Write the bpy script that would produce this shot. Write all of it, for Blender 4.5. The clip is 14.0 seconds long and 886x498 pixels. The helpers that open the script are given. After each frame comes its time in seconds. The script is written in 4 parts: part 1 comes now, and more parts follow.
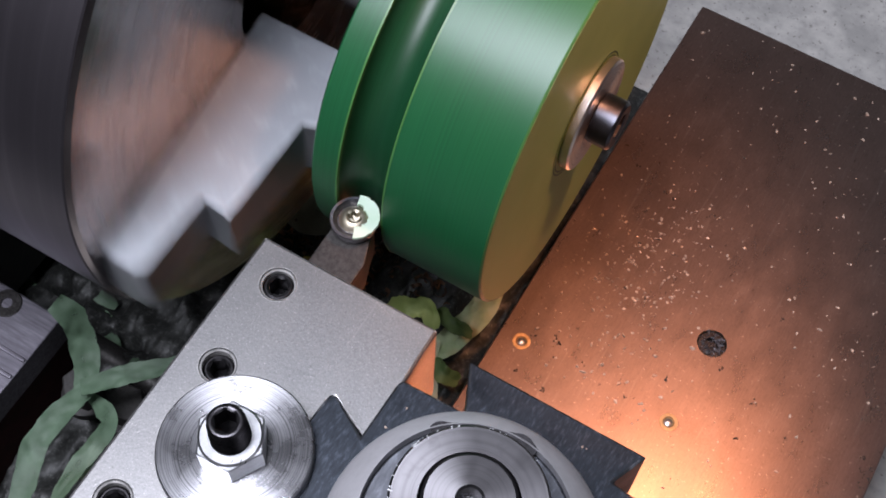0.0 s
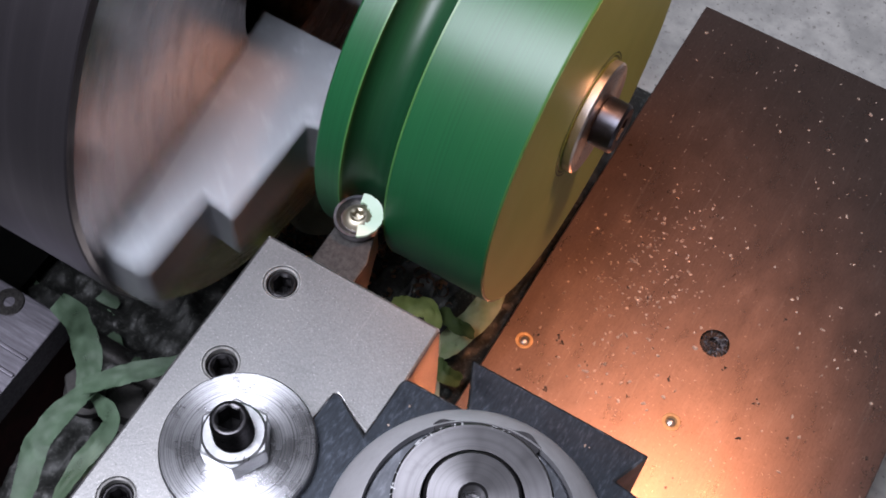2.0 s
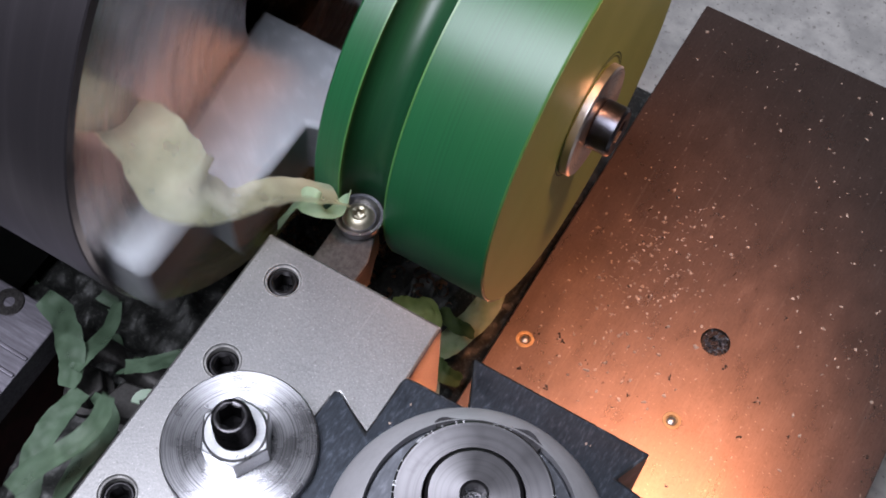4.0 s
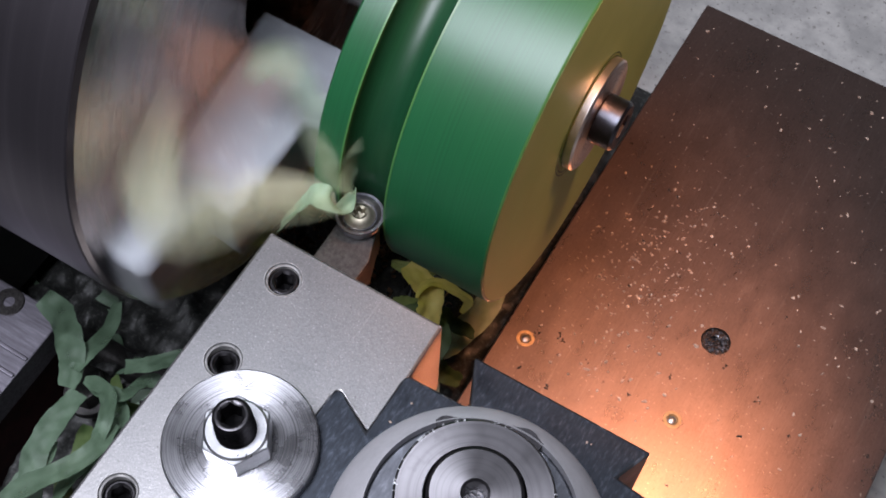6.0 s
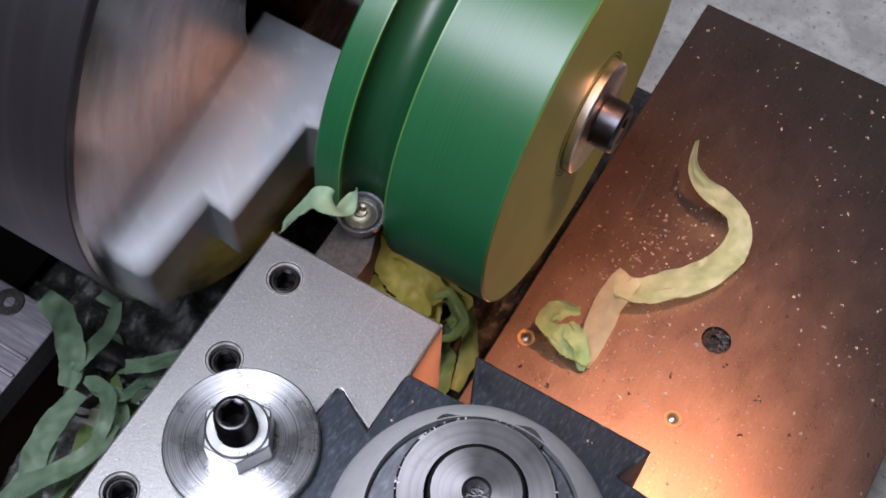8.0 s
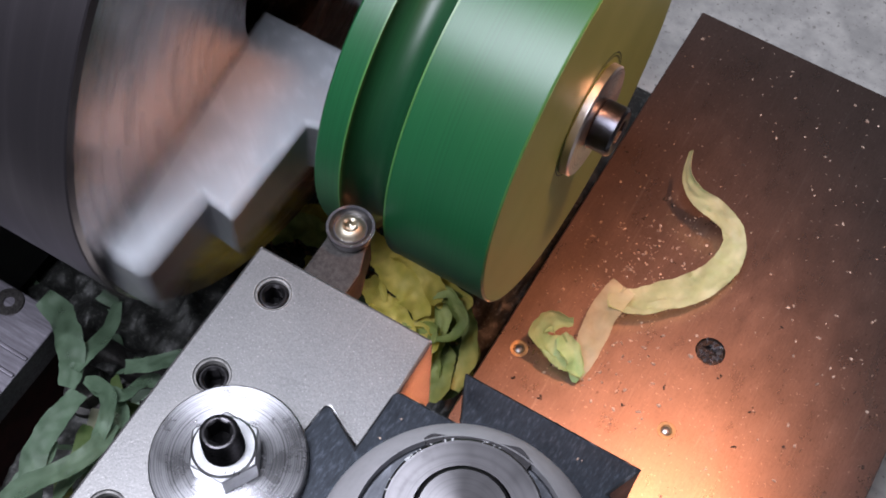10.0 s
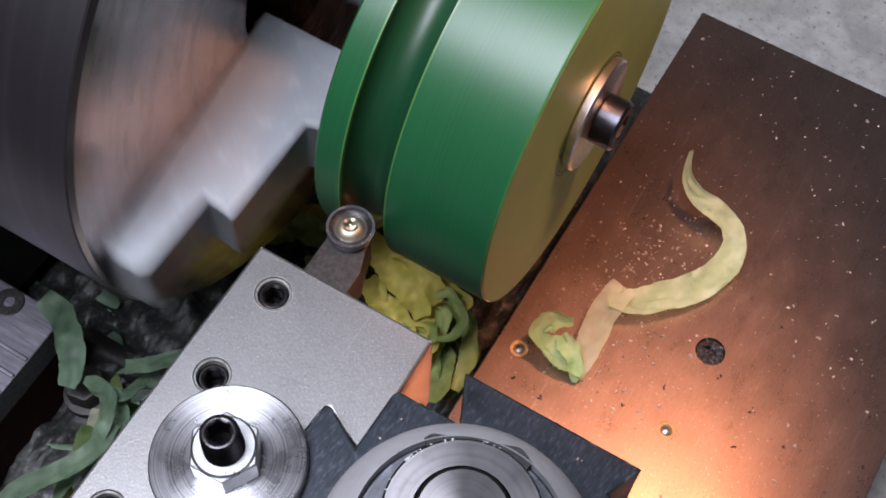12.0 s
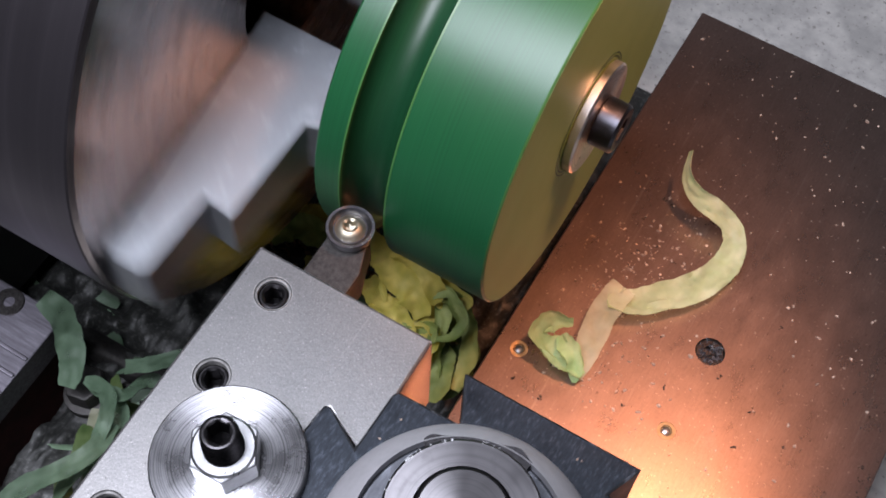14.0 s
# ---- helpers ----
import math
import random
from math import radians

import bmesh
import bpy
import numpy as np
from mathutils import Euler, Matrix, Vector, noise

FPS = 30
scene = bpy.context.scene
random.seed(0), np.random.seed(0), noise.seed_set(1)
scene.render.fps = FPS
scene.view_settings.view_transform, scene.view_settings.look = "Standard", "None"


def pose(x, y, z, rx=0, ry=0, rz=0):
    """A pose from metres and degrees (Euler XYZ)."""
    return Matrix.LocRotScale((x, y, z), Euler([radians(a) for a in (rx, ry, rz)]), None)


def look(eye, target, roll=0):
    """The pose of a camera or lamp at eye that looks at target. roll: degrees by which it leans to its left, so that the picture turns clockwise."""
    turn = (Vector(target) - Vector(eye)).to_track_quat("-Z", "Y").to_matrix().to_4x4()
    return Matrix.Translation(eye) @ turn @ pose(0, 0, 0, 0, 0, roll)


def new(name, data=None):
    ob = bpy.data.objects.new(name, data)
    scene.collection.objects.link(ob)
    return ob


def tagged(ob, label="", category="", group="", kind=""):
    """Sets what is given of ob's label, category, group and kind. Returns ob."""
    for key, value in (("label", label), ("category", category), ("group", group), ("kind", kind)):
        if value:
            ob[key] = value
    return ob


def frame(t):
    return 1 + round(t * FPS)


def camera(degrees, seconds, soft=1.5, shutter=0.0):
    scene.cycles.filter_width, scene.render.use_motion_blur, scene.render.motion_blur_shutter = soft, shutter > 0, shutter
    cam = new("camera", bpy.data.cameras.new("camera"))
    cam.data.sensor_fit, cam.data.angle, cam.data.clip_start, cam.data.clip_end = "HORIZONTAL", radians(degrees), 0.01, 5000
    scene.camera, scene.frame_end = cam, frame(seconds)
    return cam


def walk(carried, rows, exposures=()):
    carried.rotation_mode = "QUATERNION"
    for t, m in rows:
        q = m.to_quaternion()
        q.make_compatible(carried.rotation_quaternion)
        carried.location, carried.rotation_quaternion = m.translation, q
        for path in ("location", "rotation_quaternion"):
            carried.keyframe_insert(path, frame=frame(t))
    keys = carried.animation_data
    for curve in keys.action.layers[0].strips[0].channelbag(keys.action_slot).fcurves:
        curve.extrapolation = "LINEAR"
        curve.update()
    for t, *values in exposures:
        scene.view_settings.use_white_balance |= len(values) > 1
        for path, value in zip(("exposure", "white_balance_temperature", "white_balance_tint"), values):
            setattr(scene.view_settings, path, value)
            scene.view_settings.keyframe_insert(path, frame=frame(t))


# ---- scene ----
# Lengths below are in millimetres, scaled on linking; z = 0 is the top of the cross slide.
MM = 0.001
AXIS_Y, AXIS_Z = 185.6, 107.0          # the lathe's spindle axis runs along x

cam = camera(38.2, 14.0, soft=1.8, shutter=0.22)
EYE = Vector((0, 0, 0.379))
AIM = EYE + Vector((-0.22201653, 0.42541775, -0.87734167))
AIM_START = AIM + Vector((0.0016, 0.0009, 0))
walk(cam, [(0.0, look(EYE, AIM_START, 3.5)), (0.2, look(EYE, AIM_START, 3.5)), (0.5, look(EYE, AIM, 3.5)), (14.0, look(EYE, AIM, 3.5))],
     exposures=[(0.0, 0.15), (14.0, 0.15)])

# ---- light ----
world = bpy.data.worlds.new("workshop_air")
scene.world = world
world.use_nodes = True
world.node_tree.nodes["Background"].inputs[0].default_value = (0.85, 0.82, 0.88, 1)
world.node_tree.nodes["Background"].inputs[1].default_value = 0.14


def area_lamp(name, at, to, size, size_y, watts, colour):
    data = bpy.data.lights.new(name, "AREA")
    data.shape, data.size, data.size_y, data.energy, data.color = "RECTANGLE", size, size_y, watts, colour
    ob = new(name, data)
    ob.matrix_world = look(at, to)
    return ob


area_lamp("overhead_light", (-0.19, -0.085, 0.93), (-0.06, 0.14, 0.05), 0.26, 0.48, 12.6, (0.885, 0.908, 1.045))
work = bpy.data.lights.new("work_light", "SPOT")
work.energy, work.color, work.spot_size, work.spot_blend, work.shadow_soft_size = 7.4, (1.0, 0.42, 0.215), radians(36), 1.0, 0.022
new("work_light", work).matrix_world = look((0.032, 0.272, 0.46), (-0.078, 0.189, 0.0))

# ---- materials ----


class Shader:
    """A node material built step by step."""

    def __init__(self, name, colour, rough=0.5, metal=0.0):
        self.mat = bpy.data.materials.new(name)
        self.mat.use_nodes = True
        self.tree = self.mat.node_tree
        self.out = self.tree.nodes["Principled BSDF"]
        self.set("Base Color", (*colour, 1)), self.set("Roughness", rough), self.set("Metallic", metal)
        self.height = None

    def set(self, slot, value):
        self.out.inputs[slot].default_value = value
        return self

    def node(self, kind, links=(), operation="", blend="", one_dimension=False):
        n = self.tree.nodes.new(kind)
        if operation:
            n.operation = operation
        if blend:
            n.data_type, n.blend_type = "RGBA", blend
        if one_dimension:
            n.noise_dimensions = "1D"
        for slot, value in links:
            if hasattr(value, "is_output"):
                self.tree.links.new(value, n.inputs[slot])
            else:
                n.inputs[slot].default_value = value
        return n

    def coords(self, scale=(1, 1, 1), turn=(0, 0, 0)):
        c = self.node("ShaderNodeTexCoord")
        return self.node("ShaderNodeMapping", [("Vector", c.outputs["Object"]), ("Scale", scale), ("Rotation", turn)]).outputs[0]

    def noise(self, size_mm, detail=4, rough=0.55, stretch=(1, 1, 1), turn=(0, 0, 0), warp=0.0):
        k = 1000.0 / size_mm
        v = self.coords([k * a for a in stretch], turn)
        return self.node("ShaderNodeTexNoise", [("Vector", v), ("Scale", 1.0), ("Detail", detail), ("Roughness", rough), ("Distortion", warp)]).outputs["Fac"]

    def specks(self, size_mm):
        v = self.coords([1000.0 / size_mm] * 3)
        return self.node("ShaderNodeTexVoronoi", [("Vector", v), ("Scale", 1.0)]).outputs["Distance"]

    def ramp(self, fac, *stops):
        r = self.node("ShaderNodeValToRGB", [("Fac", fac)])
        e = r.color_ramp.elements
        while len(e) < len(stops):
            e.new(0.5)
        for el, (p, c) in zip(e, stops):
            el.position = p
            el.color = (*c, 1) if hasattr(c, "__len__") else (c, c, c, 1)
        return r.outputs["Color"]

    def mix(self, fac, a, b, mode="MIX"):
        n = self.node("ShaderNodeMix", blend=mode)
        for slot, value in ((0, fac), (6, a), (7, b)):
            if hasattr(value, "is_output"):
                self.tree.links.new(value, n.inputs[slot])
            else:
                n.inputs[slot].default_value = (*value, 1) if hasattr(value, "__len__") else value
        return n.outputs[2]

    def plug(self, slot, value):
        self.tree.links.new(value, self.out.inputs[slot])
        return self

    def translucent(self, weight, colour):
        """Lets some of the light through, as thin plastic does."""
        glow = self.node("ShaderNodeBsdfTranslucent", [("Color", colour)])
        both = self.node("ShaderNodeMixShader", [(0, weight), (1, self.out.outputs[0]), (2, glow.outputs[0])])
        self.tree.links.new(both.outputs[0], self.tree.nodes["Material Output"].inputs["Surface"])
        return self

    def bump(self, height, mm, strength=1.0):
        links = [("Height", height), ("Distance", mm * MM), ("Strength", strength)]
        if self.height is not None:
            links.append(("Normal", self.height))
        self.height = self.node("ShaderNodeBump", links).outputs[0]
        self.plug("Normal", self.height)
        return self


def ground_steel():
    """Warm grey, finely blasted steel of the tool holder, with sparse bright specks, stains and scratches."""
    s = Shader("ground_steel", (0.42, 0.40, 0.38), 0.40, 0.92)
    grain, broad, speck = s.noise(0.42, 2, 0.5), s.noise(18, 4), s.noise(0.45, 1, 0.4)
    c = s.ramp(grain, (0.28, (0.195, 0.194, 0.196)), (0.5, (0.236, 0.234, 0.235)), (0.72, (0.275, 0.272, 0.272)))
    c = s.mix(s.ramp(broad, (0.4, 0.0), (0.75, 0.45)), c, (0.182, 0.174, 0.168))
    c = s.mix(s.ramp(speck, (0.66, 0.0), (0.74, 0.55)), c, (0.50, 0.49, 0.48))
    for turn in (0.9, -0.5):
        scratch = s.noise(1.6, 2, 0.5, (1, 0.04, 1), (0, 0, turn))
        c = s.mix(s.ramp(scratch, (0.68, 0.0), (0.74, 0.22)), c, (0.40, 0.39, 0.38))
    c = s.mix(s.ramp(s.noise(0.9, 2, 0.5), (0.25, 0.6), (0.31, 0.0)), c, (0.08, 0.075, 0.07))
    s.plug("Base Color", c).plug("Roughness", s.ramp(broad, (0.3, 0.36), (0.8, 0.48)))
    return s.bump(s.noise(0.55, 2, 0.6), 0.05, 0.55).mat


def turned_steel(name, colour=(0.62, 0.62, 0.63), rough=0.24, centre_axis="Z", ring=0.35, dark=0.55, relief=0.5, aniso=0.6, swing=0.0):
    """Bright steel with fine concentric tool marks round the object's own axis."""
    s = Shader(name, colour, rough, 1.0)
    v = s.coords((1000, 1000, 1000))
    xyz = s.node("ShaderNodeSeparateXYZ", [("Vector", v)])
    ab = [xyz.outputs[a] for a in "XYZ" if a != centre_axis]
    sq = [s.node("ShaderNodeMath", [(0, a), (1, a)], operation="MULTIPLY").outputs[0] for a in ab]
    rad = s.node("ShaderNodeMath", [(0, s.node("ShaderNodeMath", [(0, sq[0]), (1, sq[1])], operation="ADD").outputs[0])], operation="SQRT").outputs[0]
    rings = s.node("ShaderNodeTexNoise", [("W", rad), ("Scale", 1.0 / ring), ("Detail", 3.0), ("Roughness", 0.7)], one_dimension=True).outputs["Fac"]
    broad = s.noise(7, 5, 0.65)
    tangent = s.node("ShaderNodeTangent")
    tangent.direction_type, tangent.axis = "RADIAL", centre_axis
    s.set("Anisotropic", aniso).set("Anisotropic Rotation", swing).plug("Tangent", tangent.outputs[0])
    c = s.ramp(rings, (0.35, [a * dark for a in colour]), (0.55, colour))
    c = s.mix(s.ramp(broad, (0.55, 0.0), (0.75, 0.5)), c, [a * 0.45 for a in colour])
    s.plug("Base Color", c).plug("Roughness", s.ramp(broad, (0.3, rough), (0.8, rough + 0.2)))
    return s.bump(rings, 0.03, relief).mat if relief else s.mat


def worn_steel(name, colour, rough=0.35, metal=0.9, grain=1.2, spread=0.45, stretch=(1, 1, 1), light=1.4):
    s = Shader(name, colour, rough, metal)
    a, b = s.noise(grain, 4, 0.65, stretch), s.noise(grain * 16, 5, 0.6)
    c = s.ramp(a, (0.3, [k * (1 - spread) for k in colour]), (0.55, colour), (0.78, [min(1, k * light) for k in colour]))
    c = s.mix(s.ramp(b, (0.5, 0.0), (0.72, 0.45)), c, [k * 0.5 for k in colour])
    s.plug("Base Color", c).plug("Roughness", s.ramp(b, (0.3, rough), (0.75, min(1, rough + 0.22))))
    return s.bump(a, 0.04, 0.45).mat


def slide_steel():
    """Scraped and ground top of the cross slide, tinted brown all over, with fine scratches along y."""
    s = Shader("slide_steel", (0.32, 0.25, 0.21), 0.40, 0.9)
    lines, broad, stain = s.noise(0.5, 4, 0.7, (1, 0.12, 1)), s.noise(30, 5, 0.6), s.noise(9, 5, 0.65, (1, 0.5, 1))
    c = s.ramp(lines, (0.3, (0.24, 0.168, 0.144)), (0.7, (0.305, 0.22, 0.19)))
    c = s.mix(s.ramp(broad, (0.42, 0.0), (0.7, 0.55)), c, (0.21, 0.152, 0.132))
    c = s.mix(s.ramp(stain, (0.6, 0.0), (0.8, 0.2)), c, (0.36, 0.31, 0.28))
    c = s.mix(s.ramp(s.noise(1.3, 2, 0.5), (0.66, 0.0), (0.74, 0.55)), c, (0.55, 0.45, 0.40))
    c = s.mix(s.ramp(s.noise(2.4, 3, 0.6, (1, 0.05, 1), (0, 0, 0.5)), (0.62, 0.0), (0.72, 0.3)), c, (0.42, 0.36, 0.33))
    c = s.mix(s.ramp(s.noise(0.9, 3, 0.6), (0.34, 0.26), (0.46, 0.0)), c, (0.16, 0.11, 0.092))
    c = s.mix(s.ramp(s.noise(1.7, 2, 0.5, (1, 0.5, 1)), (0.22, 0.8), (0.28, 0.0)), c, (0.06, 0.04, 0.035))
    s.plug("Base Color", c).plug("Roughness", s.ramp(stain, (0.3, 0.26), (0.7, 0.33)))
    return s.bump(lines, 0.015, 0.3).bump(s.noise(1.4, 3, 0.6), 0.012, 0.3).mat


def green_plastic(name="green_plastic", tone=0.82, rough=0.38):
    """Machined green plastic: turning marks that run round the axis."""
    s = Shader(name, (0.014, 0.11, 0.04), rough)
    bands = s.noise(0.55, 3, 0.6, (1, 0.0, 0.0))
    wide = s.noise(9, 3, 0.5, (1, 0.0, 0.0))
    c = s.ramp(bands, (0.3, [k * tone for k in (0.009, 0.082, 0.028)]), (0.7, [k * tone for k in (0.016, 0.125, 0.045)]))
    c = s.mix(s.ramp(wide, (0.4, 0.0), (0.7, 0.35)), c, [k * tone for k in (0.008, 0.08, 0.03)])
    s.plug("Base Color", c).set("Subsurface Weight", 0.08).set("Subsurface Radius", (0.002, 0.004, 0.002)).set("Subsurface Scale", 0.6)
    s.set("Specular IOR Level", 0.44)
    return s.bump(bands, 0.04, 0.3).mat


def plastic_face():
    # Same green as the rim, lightened towards olive to paint in warm bounced light.
    s = Shader("warm_lit_plastic_face", (0.15, 0.22, 0.035), 0.42)
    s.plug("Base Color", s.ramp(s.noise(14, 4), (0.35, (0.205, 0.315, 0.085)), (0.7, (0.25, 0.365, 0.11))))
    return s.bump(s.noise(0.8, 3), 0.03, 0.4).mat


def chip_plastic(name, light, deep, cover=1.0, lets=0.3):
    """Thin shaved plastic, pale and half translucent."""
    s = Shader(name, light, 0.55)
    s.plug("Base Color", s.ramp(s.noise(7.0, 3, 0.5), (0.3, deep), (0.7, light)))
    if cover < 1:
        s.plug("Alpha", s.ramp(s.noise(6.0, 3, 0.5), (0.3, cover * 0.8), (0.7, min(1.0, cover * 1.2))))
    s.set("Transmission Weight", 0.2 if cover < 0.5 else 0.0).translucent(lets, (*light, 1))
    s.bump(s.noise(5.0, 2, 0.5), 0.3, 0.35)
    return s.bump(s.noise(1.2, 2, 0.5), 0.06, 0.35).mat


def speckled_stone():
    s = Shader("speckled_stone", (0.5, 0.5, 0.48), 0.5)
    a, b, c3 = s.noise(5, 5, 0.6), s.noise(26, 5, 0.6), s.noise(2.2, 2, 0.5)
    c = s.ramp(a, (0.34, (0.33, 0.32, 0.305)), (0.46, (0.40, 0.385, 0.365)), (0.7, (0.47, 0.455, 0.425)))
    c = s.mix(s.ramp(b, (0.42, 0.0), (0.66, 0.75)), c, (0.25, 0.245, 0.235))
    c = s.mix(s.ramp(c3, (0.62, 0.0), (0.72, 0.7)), c, (0.12, 0.11, 0.10))
    s.plug("Base Color", c)
    return s.bump(a, 0.1, 0.3).mat


def plain(name, colour, rough=0.5, metal=0.0, size=6.0, spread=0.3, gloss=0.5):
    s = Shader(name, colour, rough, metal).set("Specular IOR Level", gloss)
    s.plug("Base Color", s.ramp(s.noise(size, 5, 0.6), (0.3, [k * (1 - spread) for k in colour]), (0.7, [min(1, k * (1 + spread)) for k in colour])))
    return s.bump(s.noise(size * 0.15, 3), 0.05, 0.4).mat


STEEL_HOLDER = ground_steel()
STEEL_DISC = turned_steel("turned_disc_steel", (0.42, 0.42, 0.44), 0.22, ring=0.35, dark=0.5, relief=0.5, aniso=0.7, swing=0.25)
STEEL_BOSS = turned_steel("turned_boss_steel", (0.16, 0.155, 0.162), 0.34, ring=0.8, dark=0.85, relief=0.2, aniso=0.5)
STEEL_CHUCK = turned_steel("chuck_steel", (0.42, 0.365, 0.355), 0.17, centre_axis="X", ring=14.0, dark=0.85, relief=0.0, aniso=0.3)
DARK_RIM = worn_steel("chuck_rim_steel", (0.13, 0.117, 0.13), 0.30, 0.9, 3.0, 0.15, (0.4, 0, 0))
STEEL_WASHER = turned_steel("washer_steel", (0.78, 0.74, 0.70), 0.26, centre_axis="X", ring=0.5)
STEEL_JAW = worn_steel("jaw_steel", (0.40, 0.42, 0.45), 0.42, 1.0, 5.0, 0.08)
STEEL_POST = worn_steel("blued_post_steel", (0.027, 0.032, 0.041), 0.28, 0.8, 0.7, 0.4, (1, 0.3, 1), 2.8)
DULL_STEEL = worn_steel("dull_oily_steel", (0.055, 0.052, 0.05), 0.4, 0.6, 1.5, 0.4)
STEEL_SHANK = worn_steel("shank_steel", (0.075, 0.07, 0.068), 0.30, 0.9, 1.0, 0.45)
STEEL_NUT = worn_steel("zinc_steel", (0.42, 0.425, 0.44), 0.26, 1.0, 2.5, 0.2)
STEEL_INSERT = worn_steel("insert_steel", (0.16, 0.16, 0.18), 0.2, 1.0, 1.5, 0.3)
STEEL_BRASSY = worn_steel("insert_screw_steel", (0.44, 0.40, 0.31), 0.32, 1.0, 2.0, 0.25)
BLACK_OXIDE = worn_steel("black_oxide_steel", (0.048, 0.046, 0.049), 0.25, 0.95, 1.0, 0.4)
DARK_CAST = plain("dark_machine_paint", (0.035, 0.034, 0.036), 0.5, 0.0, 9)
RED_PAINT = plain("dark_red_paint", (0.026, 0.006, 0.006), 0.75, 0.0, 9, 0.5, 0.15)
SLIDE = slide_steel()
GREEN = green_plastic()
# The same plastic at about half of GREEN's tone.
GREEN_DARK = green_plastic("darker_green_plastic", 0.42, 0.42)
GREEN_FACE = plastic_face()
GREEN_EDGE = plain("green_plastic_edge", (0.05, 0.155, 0.04), 0.4, 0.0, 4)
# Pale green plastic darkened, so the chuck's shade sits in the colour.
CHIP_PALE_SHADED = chip_plastic("shaded_pale_shaving", (0.175, 0.265, 0.175), (0.10, 0.165, 0.10), 0.66, 0.2)
# Same plastic as the green shavings; warm light is painted in as yellow.
CHIP_WARM_LIT = chip_plastic("warm_lit_shaving", (0.96, 0.82, 0.27), (0.62, 0.60, 0.11), 0.88, 0.4)
STONE = speckled_stone()
WALL_PAINT = plain("wall_paint", (0.40, 0.40, 0.41), 0.8, 0.0, 300, 0.08)
BRASS = worn_steel("brass", (0.55, 0.34, 0.16), 0.42, 0.8, 2.0, 0.3)
GRIT = worn_steel("swarf_steel", (0.56, 0.42, 0.33), 0.4, 0.3, 1.0, 0.25)
GRIT_BLUE = worn_steel("blue_grey_swarf", (0.55, 0.56, 0.6), 0.3, 1.0, 1.0, 0.4)
OILY = worn_steel("oily_black_swarf", (0.034, 0.035, 0.033), 0.4, 0.2, 1.6, 0.6, (1, 1, 1), 5.0)
STEEL_CAP = worn_steel("cap_steel", (0.55, 0.54, 0.56), 0.42, 0.4, 4.0, 0.12, (1, 1, 1), 1.1)
STEEL_WAY = worn_steel("way_steel", (0.17, 0.16, 0.185), 0.45, 0.9, 1.2, 0.35, (0.1, 1, 1))
CHIP_MIXED = chip_plastic("mid_green_shaving", (0.56, 0.61, 0.22), (0.30, 0.40, 0.12), 0.85)
# Darker copy of the green shavings, with shade painted into the colour.
CHIP_SHADE = chip_plastic("painted_shade_shaving", (0.16, 0.22, 0.08), (0.07, 0.12, 0.035), 0.9)
CHIP_LANDED = chip_plastic("pale_yellow_shaving", (0.86, 0.93, 0.62), (0.62, 0.80, 0.42), 0.42, 0.15)
CHIP_TORN = chip_plastic("green_torn_shaving", (0.66, 0.84, 0.46), (0.36, 0.60, 0.26), 0.5, 0.15)
CHIP_THIN = chip_plastic("thin_yellow_shaving", (0.88, 0.84, 0.60), (0.72, 0.72, 0.46), 0.36, 0.15)
CHIP_FILM = chip_plastic("thin_film_shaving", (0.80, 0.80, 0.58), (0.62, 0.64, 0.44), 0.24, 0.15)
CHIP_MINT = chip_plastic("mint_film_shaving", (0.60, 0.78, 0.56), (0.46, 0.62, 0.42), 0.15, 0.15)
CHIP_FOLD = chip_plastic("bunched_shaving", (0.84, 0.86, 0.60), (0.68, 0.74, 0.48), 0.30, 0.15)
CHIP_CURL = chip_plastic("fresh_shaving", (0.56, 0.76, 0.54), (0.40, 0.60, 0.38), 0.40, 0.15)
CHIP_WHITE = chip_plastic("white_green_shaving", (0.66, 0.78, 0.66), (0.52, 0.68, 0.52))
EDGE_BRIGHT = worn_steel("rubbed_holder_edge", (0.40, 0.39, 0.38), 0.4, 0.15, 2.5, 0.5, (1, 1, 1), 1.8)
EDGE_BLUED = worn_steel("rubbed_post_edge", (0.035, 0.037, 0.042), 0.35, 0.5, 5.0, 0.6, (1, 1, 1), 9.0)
STEEL_WELL = worn_steel("cap_well_steel", (0.10, 0.105, 0.12), 0.35, 0.8, 1.2, 0.4, (1, 0.3, 1), 2.0)
BOLT_STEEL = worn_steel("bolt_head_steel", (0.085, 0.085, 0.10), 0.25, 1.0, 2.0, 0.2)
# Steel swarf coloured brown, painting in the orange light that glints on it.
SWARF_ORANGE_LIT = worn_steel("orange_lit_swarf_steel", (0.34, 0.20, 0.14), 0.24, 0.9, 1.5, 0.5, (1, 1, 1), 1.8)
GRIT_DARK = worn_steel("dark_swarf_and_shadow", (0.07, 0.048, 0.038), 0.5, 0.3, 1.0, 0.3)

# ---- building blocks ----
ORIGIN = {}


def thing(name, at, label, category, group="", kind=""):
    """An empty at a base point (in mm) that carries the parts of one thing."""
    ob = tagged(new(name), label, category, group, kind)
    ob.location = Vector(at) * MM
    ob.empty_display_size = 0.01
    ORIGIN[ob.name] = Vector(at)
    return ob


def mesh_of(name, bm, material, origin, smooth=20):
    bm.verts.ensure_lookup_table()
    for v in bm.verts:
        v.co = (v.co - origin) * MM
    bmesh.ops.recalc_face_normals(bm, faces=bm.faces)
    for f in bm.faces:
        f.smooth = True
    for e in bm.edges:
        if len(e.link_faces) == 2 and e.calc_face_angle(0) > radians(smooth):
            e.smooth = False
    me = bpy.data.meshes.new(name)
    bm.to_mesh(me)
    bm.free()
    me.materials.append(material)
    return me


